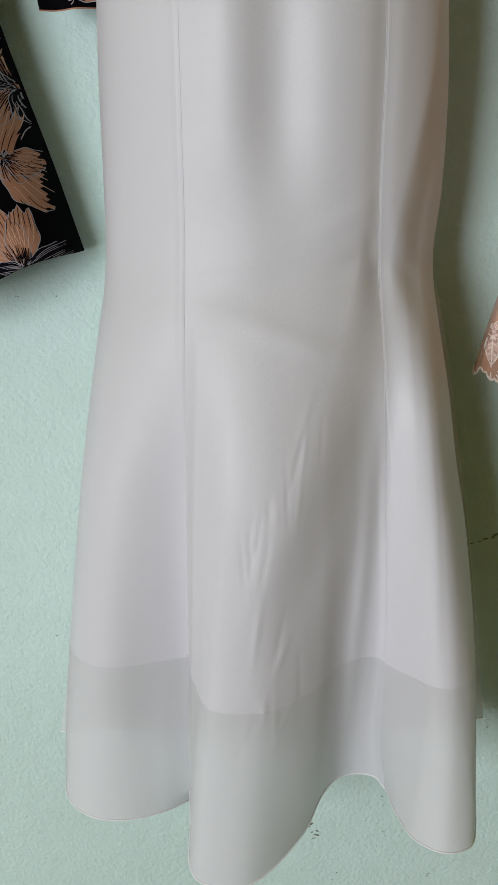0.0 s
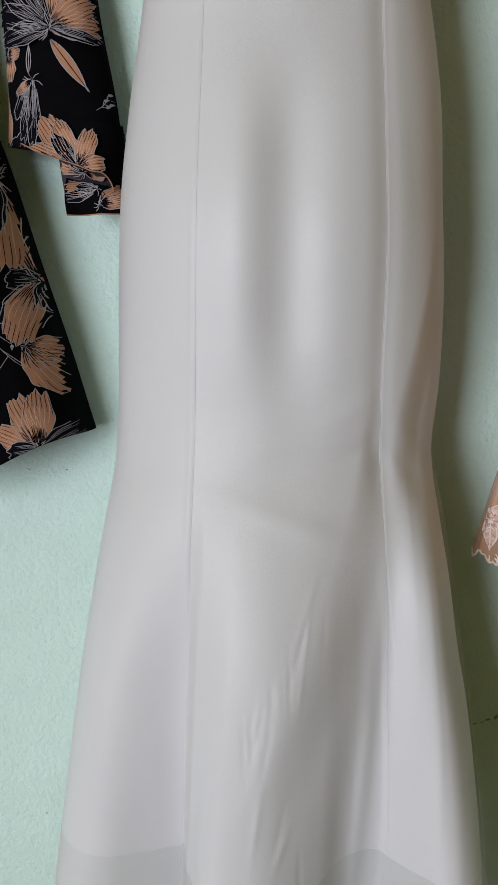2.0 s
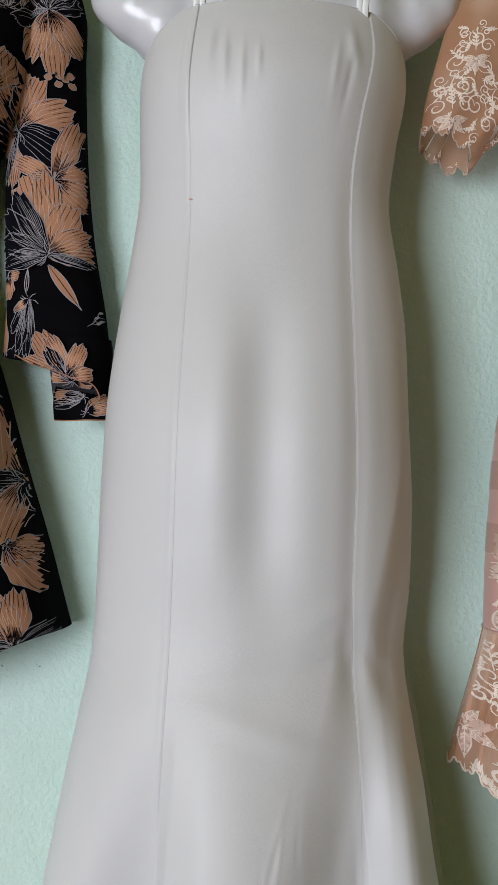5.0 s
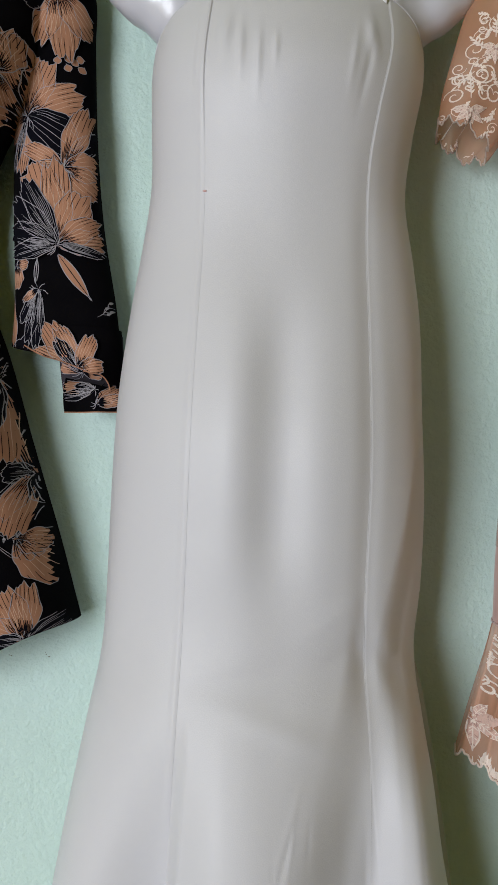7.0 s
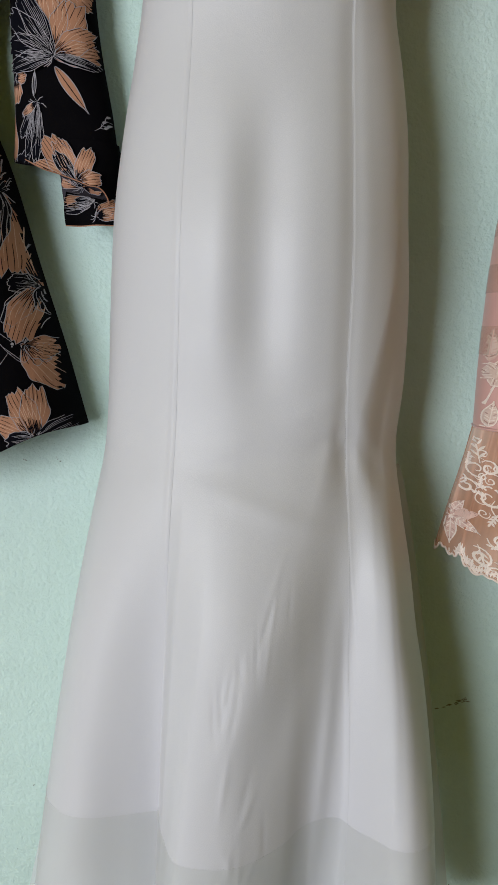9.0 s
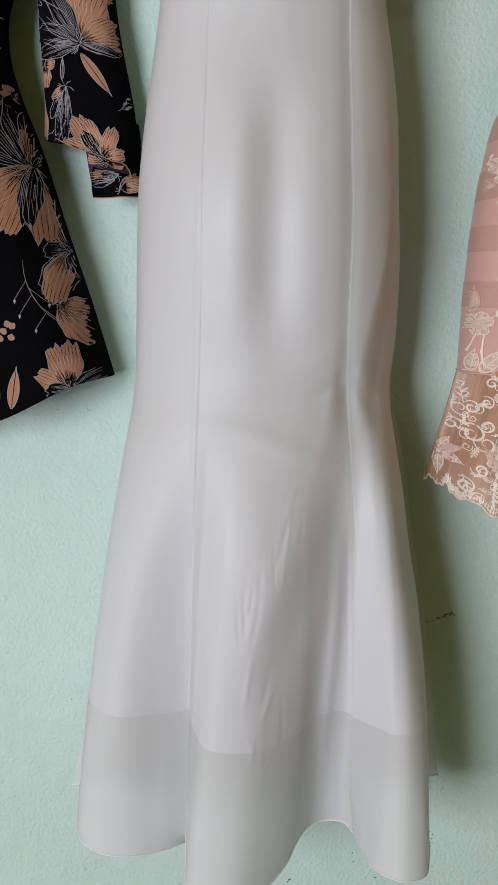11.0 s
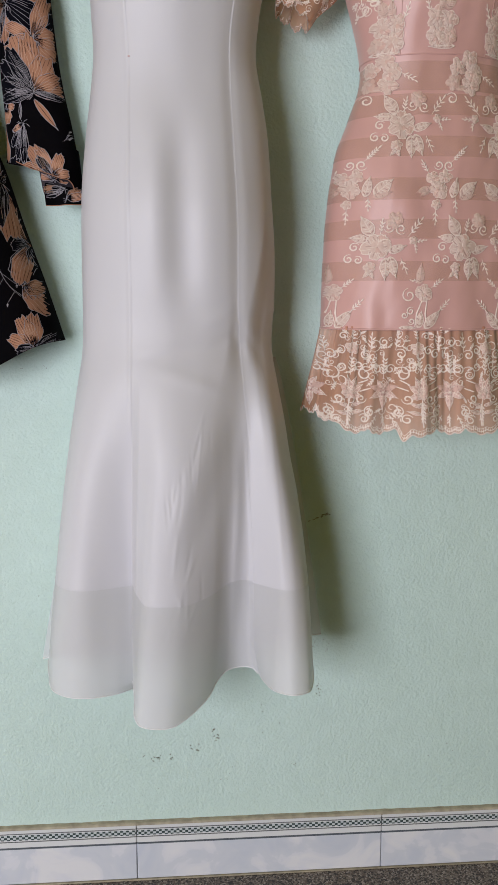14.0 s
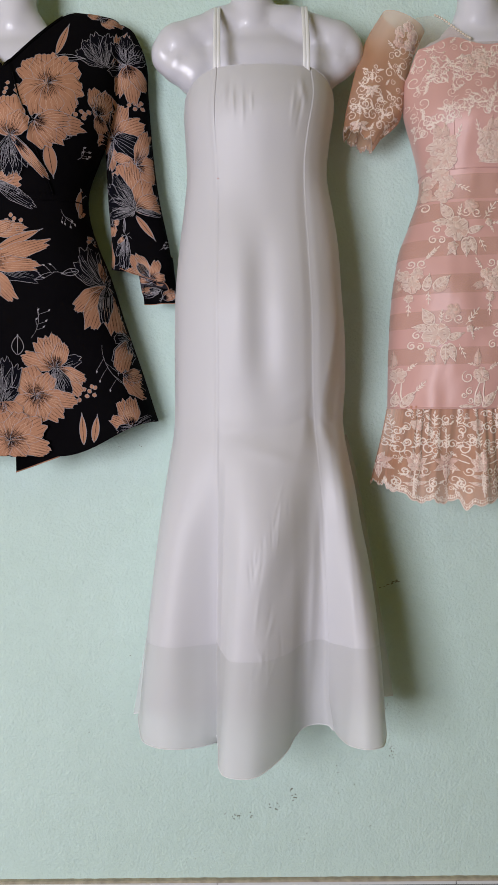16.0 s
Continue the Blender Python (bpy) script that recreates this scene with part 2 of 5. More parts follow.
def part(name, bm, mats, parent=None, label="", smooth=True):
    """Link a bmesh in world places as one mesh object, under a thing where one is given."""
    if parent is not None:
        bmesh.ops.translate(bm, verts=bm.verts, vec=-origin_of(parent))
    me = bpy.data.meshes.new(name)
    bm.to_mesh(me)
    bm.free()
    for m in (mats if isinstance(mats, (list, tuple)) else [mats]):
        me.materials.append(m)
    me.polygons.foreach_set("use_smooth", [smooth] * len(me.polygons))
    ob = new(name, me)
    ob.parent = parent
    if label:
        tagged(ob, label)
    return ob


def thing(name, at, label, category, group="", kind=""):
    ob = new(name)
    ob.location = at
    ob.empty_display_size = 0.05
    return tagged(ob, label, category, group, kind)


def sheet(f, nu, nv):
    """A cloth sheet: f(u, v) gives a place, or None where there is no cloth."""
    bm = bmesh.new()
    rows = []
    for j in range(nv + 1):
        row = []
        for i in range(nu + 1):
            p = f(i / nu, j / nv)
            row.append(bm.verts.new(p) if p is not None else None)
        rows.append(row)
    for j in range(nv):
        for i in range(nu):
            q = [rows[j][i], rows[j][i + 1], rows[j + 1][i + 1], rows[j + 1][i]]
            if all(q):
                bm.faces.new(q)
    return bm


def tube(points, radius, sides=6, flat=1.0, bm=None):
    """A round cord along the points."""
    bm = bm or bmesh.new()
    rings = []
    n = len(points)
    for i, p in enumerate(points):
        p = Vector(p)
        way = (Vector(points[min(n - 1, i + 1)]) - Vector(points[max(0, i - 1)])).normalized()
        side = way.cross(Vector((0, 1, 0)))
        side = side.normalized() if side.length > 1e-4 else Vector((1, 0, 0))
        up = side.cross(way)
        rings.append([bm.verts.new(p + radius * (math.cos(a) * side + flat * math.sin(a) * up)) for a in [2 * math.pi * k / sides for k in range(sides)]])
    for a, b in zip(rings, rings[1:]):
        for k in range(sides):
            bm.faces.new([a[k], a[(k + 1) % sides], b[(k + 1) % sides], b[k]])
    bm.faces.new(rings[0][::-1])
    bm.faces.new(rings[-1])
    return bm


def box(x0, x1, y0, y1, z0, z1, bevel=0.0):
    bm = bmesh.new()
    bmesh.ops.create_cube(bm, size=1)
    bmesh.ops.scale(bm, vec=(x1 - x0, y1 - y0, z1 - z0), verts=bm.verts)
    bmesh.ops.translate(bm, vec=((x0 + x1) / 2, (y0 + y1) / 2, (z0 + z1) / 2), verts=bm.verts)
    if bevel:
        bmesh.ops.bevel(bm, geom=bm.edges[:], offset=bevel, segments=2, affect="EDGES")
    return bm


def bvh_of(*bms):
    verts, faces = [], []
    for bm in bms:
        bm.verts.index_update()
        base = len(verts)
        verts += [v.co.copy() for v in bm.verts]
        faces += [[base + v.index for v in f.verts] for f in bm.faces]
    return BVHTree.FromPolygons(verts, faces)


class Cloth:
    """Lays prints and stitching on a cloth, by place across and height."""

    def __init__(self, tree, lift):
        self.tree, self.lift = tree, lift

    def put(self, x, z, extra=0.0):
        hit, normal, _, _ = self.tree.ray_cast(Vector((x, -0.2, z)), Vector((0, 1, 0)), 1.3)
        if hit is None:
            return None
        return Vector((hit.x, hit.y - self.lift - extra, hit.z))


def line_on(bm, cloth, pts, width, mi=0, extra=0.0002, taper=True):
    rows = []
    n = len(pts)
    for i, (x, z) in enumerate(pts):
        ax, az = pts[max(0, i - 1)]
        bx, bz = pts[min(n - 1, i + 1)]
        l = math.hypot(bx - ax, bz - az) or 1
        w = width / 2 * ((0.35 + 0.65 * math.sin(math.pi * (i + 0.5) / n)) if taper else 1)
        ox, oz = -(bz - az) / l * w, (bx - ax) / l * w
        rows.append((cloth.put(x + ox, z + oz, extra), cloth.put(x, z, extra + width * 0.25), cloth.put(x - ox, z - oz, extra)))
    last = None
    for r in rows:
        if None in r:
            last = None
            continue
        now = [bm.verts.new(p) for p in r]
        if last and abs(last[1].co.y - now[1].co.y) < 0.014 and max(p.y for p in r) - min(p.y for p in r) < 0.012:
            for k in (0, 1):
                f = bm.faces.new([last[k], last[k + 1], now[k + 1], now[k]])
                f.material_index = mi
        last = now


def petal_on(bm, cloth, x, z, ang, length, width, mi=0, ragged=0.0, puff=0.0, nl=8, nw=4, full=0.62, extra=0.0, broad=False):
    """A petal or leaf that grows from (x, z) along ang (degrees, 0 to the right). Returns its outline and the lines along it."""
    ca, sa = math.cos(radians(ang)), math.sin(radians(ang))
    phase = random.random() * 9
    grid, edge_a, edge_b = [], [], []
    for i in range(nl + 1):
        t = i / nl
        if broad:
            w = width * 1.04 * math.sin(math.pi * (0.03 + 0.63 * t ** 0.95)) ** 0.85
        else:
            w = width * (math.sin(math.pi * min(1, t ** full * 0.97 + 0.015)) ** 0.8)
        row = []
        for j in range(nw + 1):
            s = 2 * j / nw - 1
            reach = length * (t - (0.10 * s * s + (0.17 * s ** 6 if broad else 0)) * t)
            if broad:
                reach *= 1 + 0.035 * t ** 6 * math.sin(phase * 3 + 10 * s) + 0.02 * t ** 6 * math.sin(phase + 23 * s)
            if ragged:
                reach *= 1 + ragged * t * math.sin(phase + 7 * s) * 0.5
                side = w / 2 * s * (1 + ragged * 0.7 * math.sin(phase + 11 * t))
            else:
                side = w / 2 * s
            px, pz = x + reach * ca - side * sa, z + reach * sa + side * ca
            row.append(((px, pz), puff * (1 - s * s) * math.sin(math.pi * t)))
        grid.append(row)
    verts = [[cloth.put(p[0], p[1], extra + up) for p, up in row] for row in grid]
    verts = [[bm.verts.new(v) if v is not None else None for v in row] for row in verts]
    for i in range(nl):
        for j in range(nw):
            q = [verts[i][j], verts[i][j + 1], verts[i + 1][j + 1], verts[i + 1][j]]
            if all(q) and max(v.co.y for v in q) - min(v.co.y for v in q) < 0.014:
                bm.faces.new(q).material_index = mi
    outline = [row[0][0] for row in grid] + [p for p, _ in grid[-1][1:-1]] + [row[-1][0] for row in grid[::-1]]
    ribs = [[row[j][0] for row in grid] for j in range(1, nw)]
    return outline, ribs


def curl_points(x, z, r, start, turns, sign=1, n=18):
    pts = []
    for i in range(n + 1):
        s = i / n
        a = radians(start) + sign * 2 * math.pi * turns * s
        q = r * (1 - 0.82 * s)
        pts.append((x + q * math.cos(a), z + q * math.sin(a)))
    return pts


# ---- the room ----
def slab(name, bm, mat, label, category):
    return tagged(part(name, bm, mat, None, "", smooth=False), label, category, kind="structure")


X0, X1, Y0, Y1, TOP = -3.1, 2.6, -3.2, 1.0, 2.9
wall = slab("wall_north", box(X0 - 0.15, X1 + 0.15, Y1, Y1 + 0.15, -0.1, TOP), WALL, "mint green painted plaster wall with roller stipple and small scuffs", "wall")
slab("wall_east", box(X1, X1 + 0.15, Y0, Y1, -0.1, TOP), BOUNCE_WALL, "unseen side wall, coloured to tint the bounced light", "wall")


def wall_with_opening(name, along_x, at, a0, a1, o0, o1, head):
    bm = bmesh.new()
    for lo, hi, z0, z1 in ((a0, o0, -0.1, TOP), (o1, a1, -0.1, TOP), (o0, o1, head, TOP)):
        b = box(lo, hi, at - 0.15, at, z0, z1) if along_x else box(at - 0.15, at, lo, hi, z0, z1)
        me = bpy.data.meshes.new("piece")
        b.to_mesh(me)
        b.free()
        bm.from_mesh(me)
        bpy.data.meshes.remove(me)
    return slab(name, bm, BOUNCE_WALL, "unseen wall with an open doorway, coloured to tint the bounced light", "wall")


slab("wall_west", box(X0 - 0.15, X0, Y0, Y1, -0.1, TOP), BOUNCE_WALL, "unseen side wall, coloured to tint the bounced light", "wall")
wall_with_opening("wall_south", True, Y0, X0 - 0.15, X1 + 0.15, -3.05, -1.3, 2.3)
slab("ceiling", box(X0 - 0.15, X1 + 0.15, Y0 - 0.15, Y1 + 0.15, TOP, TOP + 0.12), CEILING, "unseen ceiling, coloured to tint the bounced light", "ceiling")
slab("floor", box(X0 - 0.15, X1 + 0.15, Y0 - 0.15, Y1 + 0.15, -0.12, 0.0), GRANITE, "grey brown speckled granite floor", "floor")
slab("ground", box(-40, 40, -40, 40, -0.3, -0.14), material("grey_paving", (0.3, 0.29, 0.27), rough=0.9, vary=0.2, scale=3), "grey paved ground outside the shop", "ground")

# ---- mannequins ----
def ball(bm, x, y, z, rx, ry, rz):
    g = bmesh.ops.create_icosphere(bm, subdivisions=3, radius=1)
    bmesh.ops.scale(bm, vec=(rx, ry, rz), verts=g["verts"])
    bmesh.ops.translate(bm, vec=(x, y, z), verts=g["verts"])


def mannequin(cx, dz=0.0, shoulders=True):
    bm = bmesh.new()
    for z, rx, ry in ((1.15, 0.12, 0.06), (1.22, 0.135, 0.065), (1.30, 0.13, 0.068), (1.38, 0.112, 0.062), (1.46, 0.098, 0.055), (1.53, 0.098, 0.055), (1.60, 0.108, 0.065), (1.66, 0.115, 0.062), (1.71, 0.118, 0.055)):
        ball(bm, cx, 0.93, z + dz, rx, ry, 0.075)
    ball(bm, cx, 0.918, 1.765 + dz, 0.115, 0.042, 0.062)
    ball(bm, cx, 0.925, 1.805 + dz, 0.085, 0.036, 0.045)
    ball(bm, cx - 0.005, 0.925, 1.835 + dz, 0.055, 0.036, 0.05)
    for s in (-1, 1):
        ball(bm, cx + s * 0.055, 0.885, 1.655 + dz, 0.05, 0.045, 0.055)
        ball(bm, cx + s * (0.10 if shoulders else 0.075), 0.925, (1.824 if shoulders else 1.782) + dz, 0.06 if shoulders else 0.045, 0.036, 0.036 if shoulders else 0.026)
        if shoulders:
            ball(bm, cx + s * 0.055, 0.925, 1.840 + dz, 0.062, 0.036, 0.038)
            ball(bm, cx + s * 0.145, 0.925, 1.806 + dz, 0.050, 0.040, 0.043)
            ball(bm, cx + s * 0.178, 0.925, 1.787 + dz, 0.027, 0.034, 0.036)
            ball(bm, cx + s * 0.150, 0.925, 1.765 + dz, 0.036, 0.038, 0.034)
        ball(bm, cx + s * (0.115 if shoulders else 0.088), 0.925, 1.755 + dz, 0.045 if shoulders else 0.034, 0.04, 0.05)
    for k in range(9):
        ball(bm, cx - 0.009, 0.925, 1.84 + 0.018 * k + dz, 0.040, 0.042, 0.03)
    ob = part("mannequin", bm, FIBRE)
    rm = ob.modifiers.new("skin", "REMESH")
    rm.mode, rm.voxel_size, rm.use_smooth_shade = "VOXEL", 0.006, True
    sm = ob.modifiers.new("even", "SMOOTH")
    sm.factor, sm.iterations = 0.7, 14
    return tagged(ob, "glossy white torso mannequin hung on the wall", "mannequin", "wall mannequins")


CW, CB, CP = 0.2, -0.25, 0.63
for c in (CW, CB, CP):
    mannequin(c, 0.006, c == CW)

# ---- white gown ----
w_left = curve([(0.45, -0.02), (0.55, -0.018), (0.68, -0.005), (0.83, 0.007), (0.89, 0.012), (0.96, 0.018), (1.02, 0.024), (1.088, 0.032), (1.165, 0.034), (1.253, 0.035), (1.341, 0.038), (1.428, 0.047), (1.493, 0.056), (1.558, 0.063), (1.622, 0.061), (1.687, 0.06), (1.75, 0.074)])
w_right = curve([(0.45, 0.425), (0.55, 0.422), (0.68, 0.412), (0.83, 0.393), (0.89, 0.383), (0.96, 0.376), (1.02, 0.368), (1.089, 0.361), (1.161, 0.365), (1.25, 0.365), (1.337, 0.359), (1.425, 0.352), (1.49, 0.342), (1.555, 0.331), (1.619, 0.336), (1.683, 0.345), (1.737, 0.340)])
w_front = curve([(0.45, 0.77), (0.66, 0.765), (0.8, 0.762), (0.9, 0.767), (1, 0.785), (1.1, 0.805), (1.2, 0.795), (1.3, 0.785), (1.4, 0.797), (1.5, 0.812), (1.58, 0.805), (1.65, 0.792), (1.7, 0.806), (1.745, 0.828)])
seam_left = curve([(0.45, 0.112), (0.72, 0.116), (0.93, 0.120), (1.14, 0.123), (1.34, 0.124), (1.52, 0.126), (1.65, 0.122), (1.73, 0.126)])
seam_right = curve([(0.45, 0.35), (0.66, 0.338), (0.76, 0.330), (0.88, 0.319), (0.98, 0.307), (1.14, 0.295), (1.28, 0.293), (1.41, 0.287), (1.51, 0.282), (1.57, 0.282), (1.62, 0.288), (1.69, 0.299), (1.73, 0.296)])
HEM = [
    plan_curve([(-0.060, 0.955), (-0.047, 0.895), (-0.030, 0.838), (0.0, 0.815), (0.04, 0.811), (0.08, 0.828), (0.109, 0.853)]),
    plan_curve([(0.109, 0.853), (0.113, 0.815), (0.1155, 0.778), (0.124, 0.762), (0.15, 0.754), (0.18, 0.756), (0.212, 0.778), (0.243, 0.815), (0.258, 0.85), (0.276, 0.873), (0.304, 0.881), (0.324, 0.877), (0.333, 0.863)]),
    plan_curve([(0.333, 0.863), (0.338, 0.81), (0.352, 0.768), (0.383, 0.748), (0.412, 0.757), (0.424, 0.788), (0.435, 0.85), (0.445, 0.935)]),
]
# small creases: across, height, half length, half width, depth, lean
CREASES = [(0.155, 1.665, 0.022, 0.004, 0.0028, 0.0), (0.172, 1.655, 0.024, 0.0035, 0.0022, 0.0), (0.188, 1.662, 0.013, 0.0028, 0.0018, 0.0), (0.262, 1.66, 0.026, 0.0035, 0.0012, 0.12), (0.275, 1.65, 0.03, 0.0035, -0.0013, 0.2),
           (0.14, 1.68, 0.02, 0.006, 0.003, 0.1), (0.165, 1.085, 0.012, 0.03, 0.0011, 3.0), (0.288, 1.105, 0.018, 0.018, -0.002, 1.5), (0.268, 1.135, 0.018, 0.018, 0.0014, 1.5), (0.22, 1.03, 0.02, 0.03, 0.002, -2.0), (0.28, 1.685, 0.02, 0.006, 0.003, -0.1), (0.26, 0.86, 0.12, 0.02, -0.0022, 0.35), (0.215, 0.86, 0.10, 0.018, 0.002, 0.35), (0.292, 0.74, 0.17, 0.008, 0.0022, 0.04), (0.276, 0.74, 0.17, 0.011, -0.0018, 0.04)]
crumple = random.Random(5)
for i in range(16):
    s = crumple.random()
    CREASES.append((0.182 + 0.058 * s + crumple.uniform(-0.012, 0.012), 0.83 + 0.12 * s + crumple.uniform(-0.02, 0.02), crumple.uniform(0.008, 0.026), crumple.uniform(0.0012, 0.0022), crumple.choice((-1, 1)) * crumple.uniform(0.0004, 0.0010), crumple.uniform(-0.1, 0.35)))
for i in range(10):
    CREASES.append((crumple.uniform(0.15, 0.235), crumple.uniform(0.58, 0.75), crumple.uniform(0.012, 0.035), crumple.uniform(0.0015, 0.003), crumple.choice((-1, 1)) * crumple.uniform(0.0005, 0.0012), crumple.uniform(-0.5, 0.4)))



def gown(panel, u, v, inner=False):
    hem = HEM[panel](u)
    hem_z = (0.477 + 0.012 * (1 - u), 0.452 + 0.42 * (hem[1] - 0.757), 0.502)[panel]
    top = 1.737
    if panel == 0:
        top = 1.737 - 0.10 * (1 - u) ** 1.6
    if panel == 2:
        top = 1.737 - 0.10 * u ** 1.6
    if inner:
        hem_z, top = (0.672, 0.662 + 0.16 * max(0.0, hem[1] - 0.77), 0.676)[panel], top - 0.012
    z = top + (hem_z - top) * v
    xl, xr, yf, yb = w_left(z), w_right(z), w_front(z), 0.925
    xc, hw = (xl + xr) / 2, (xr - xl) / 2
    a, b = (math.asin(max(-0.98, min(0.98, (s(z) - xc) / hw))) for s in (seam_left, seam_right))
    lo, hi = ((-2.1, a), (a, b), (b, 2.1))[panel]
    th = lo + (hi - lo) * u
    c = math.cos(th)
    x = xc + hw * math.sin(th)
    y = yb - (yb - yf) * c ** 0.8 if c > 0 else yb - 0.10 * c
    # the hollow between the thighs
    y += 0.011 * math.exp(-((x - 0.205) / 0.029) ** 2) * smooth_step(1.10, 1.24, z) * (1 - smooth_step(1.34, 1.50, z))
    y -= 0.004 * math.exp(-((x - 0.165) / 0.028) ** 2) * smooth_step(1.12, 1.24, z) * (1 - smooth_step(1.34, 1.46, z))
    # the nip at the knee where the skirt begins to flare
    y += 0.0026 * math.exp(-((z - 1.075 - 0.10 * (x - 0.2)) / 0.022) ** 2) * smooth_step(0.1, 0.2, x)
    w = min(1, max(0, (1.06 - z) / 0.60)) ** 1.25
    if panel == 2:
        # the side flare springs from the knee tuck as one fold: a slow rise from the seam, a steep far flank
        crest = 0.24 + 0.15 * w
        rise = smooth_step(0.0, crest, u) if u < crest else 1 - smooth_step(crest + 0.02, crest + 0.24, u)
        y -= 0.021 * rise * smooth_step(1.075, 0.93, z) * (1 - 0.75 * smooth_step(0.80, 0.50, z))
    x, y = x + (hem[0] - x) * w, y + (hem[1] - y) * w
    # the skirt turns in towards the other seam, and the front lies over it
    valley = 0.024 * smooth_step(1.06, 0.84, z) * (1 - 0.85 * smooth_step(0.72, 0.50, z))
    if panel == 0:
        y += valley * smooth_step(0.55, 1.0, u)
    elif panel == 1:
        y += valley * (1 - smooth_step(0.0, 0.08, u))
    # below the knee the front falls back to the flared seam, and the flare springs forward from it
    hollow = 0.006 * smooth_step(0.74, 0.90, z) * (1 - smooth_step(1.08, 1.14, z))
    if panel == 1:
        start = 0.66 + 0.22 * smooth_step(0.95, 1.12, z)
        y += hollow * smooth_step(start, 1.0, u)
    elif panel == 2:
        y += hollow * (1 - smooth_step(0.0, 0.16, u))
        # above the knee the side turns away in one face, which begins nearer the seam lower down
        turn = 0.06 + 0.24 * smooth_step(1.08, 1.34, z)
        y += 0.012 * smooth_step(turn, turn + 0.20, u) * (1 - smooth_step(turn + 0.25, 0.85, u)) * smooth_step(1.03, 1.10, z) * (1 - smooth_step(1.30, 1.48, z))
    # the flare pulls its seam towards the middle
    pull = smooth_step(0.78, 1.0, u) if panel == 1 else (1 - smooth_step(0.0, 0.25, u) if panel == 2 else 0)
    x -= 0.012 * pull * smooth_step(1.04, 0.84, z) * (1 - smooth_step(0.58, 0.48, z))
    y += 0.0035 * noise.noise((x * 9, z * 7, 4.4)) * smooth_step(1.3, 1.05, z)
    if panel == 1 and not inner:
        for cx, cz, ln, wd, dp, lean in CREASES:
            d = x - cx - lean * (z - cz)
            y -= dp * math.exp(-(d / wd) ** 2 - ((z - cz) / ln) ** 2) * smooth_step(1.0, 0.93, u) * smooth_step(0.0, 0.07, u)
    y += 0.0012 * noise.noise((x * 22, z * 5, 3.1))
    if panel == 0 and not inner:
        # the seam allowance pressed to the side, plain at the bodice and fainter below
        d = seam_left(z) - x
        y -= 0.0014 * smooth_step(1.57, 1.67, z) * smooth_step(0.0, 0.0014, d) * (1 - smooth_step(0.008, 0.0125, d))
        y -= 0.0009 * math.exp(-((d - 0.004) / 0.0035) ** 2) * smooth_step(0.9, 1.05, z)
    if panel == 2:
        # the tuck where the side flare springs
        y += 0.0020 * math.exp(-((x - 0.322 - 0.5 * (1.085 - z)) / 0.010) ** 2 - ((z - 1.085) / 0.026) ** 2)
        y -= 0.0010 * math.exp(-((x - 0.338 - 0.4 * (1.085 - z)) / 0.010) ** 2 - ((z - 1.09) / 0.022) ** 2)
    if panel == 2 and not inner:
        # the pressed fold that runs beside the seam
        d = x - seam_right(z)
        fold = 0.012 + 0.006 * math.exp(-((z - 1.33) / 0.07) ** 2) + 0.003 * noise.noise((3.3, z * 6, 1.0))
        y -= 0.0005 * smooth_step(-0.0002, 0.0026, d) * (1 - smooth_step(fold - 0.005, fold + 0.011, d)) * smooth_step(0.82, 1.0, z) * (1 + 1.1 * smooth_step(1.46, 1.58, z))
    if panel > 0 and not inner:
        # a shallow groove along the seam above the knee
        y += 0.0024 * math.exp(-((x - seam_right(z)) / 0.011) ** 2) * smooth_step(1.0, 1.12, z) * (1 - smooth_step(1.48, 1.60, z))
    if inner:
        x, y = x + (xc - x) * 0.012, y + 0.006
    return Vector((x, min(y, 0.992), z))


dress = thing("evening_gown", (CW, 0.9, 0.45), "long white sleeveless mermaid gown with sheer hem on a wall mannequin", "dress", "hung dresses")
def lined_share(k, u):
    """How far down the panel its lining reaches."""
    top, low, line = gown(k, u, 0).z, gown(k, u, 1).z, gown(k, u, 1, True).z
    return (top - line) / (top - low)


for k, name, nu in ((0, "side_panel", 100), (1, "front_panel", 110), (2, "side_panel", 120)):
    bend = (lambda u: 1 - (1 - u) ** 1.6, lambda u: u, lambda u: u ** 1.6)[k]
    panel = part(name, sheet(lambda u, v: gown(k, bend(u), v * lined_share(k, bend(u))), nu, 200), CREPE, dress, "white crepe over an opaque lining")
    part("sheer_hem", sheet(lambda u, v: gown(k, bend(u), lined_share(k, bend(u)) + v * (1 - lined_share(k, bend(u)))), nu, 44), SHEER_CREPE, panel, "unlined sheer white crepe")
for k in (0, 1, 2):
    part("lining", sheet(lambda u, v: gown(k, u, v, True), 56, 150), LINING, dress, "opaque white satin lining ending above the hem")
for k in (0, 1, 2):
    part("lining_hem", tube([gown(k, i / 80, lined_share(k, i / 80)) + Vector((0, 0.0003, 0)) for i in range(81)], 0.0005), CREPE, dress, "turned white edge of the lining")
part("seam", tube([gown(1, 1, j / 140) + Vector((0, 0.0001, 0)) for j in range(141)], 0.0003), CREPE, dress, "narrow raised princess seam")


def back_skirt(u, v):
    z = 1.06 + (0.503 + 0.03 * u - 1.06) * v
    x0, x1 = 0.04 + (-0.062 - 0.04) * v, 0.372 + (0.462 - 0.372) * v ** 0.8
    return Vector((x0 + (x1 - x0) * u, 0.965 - 0.028 * v + 0.006 * math.sin(u * 14) * v, z))


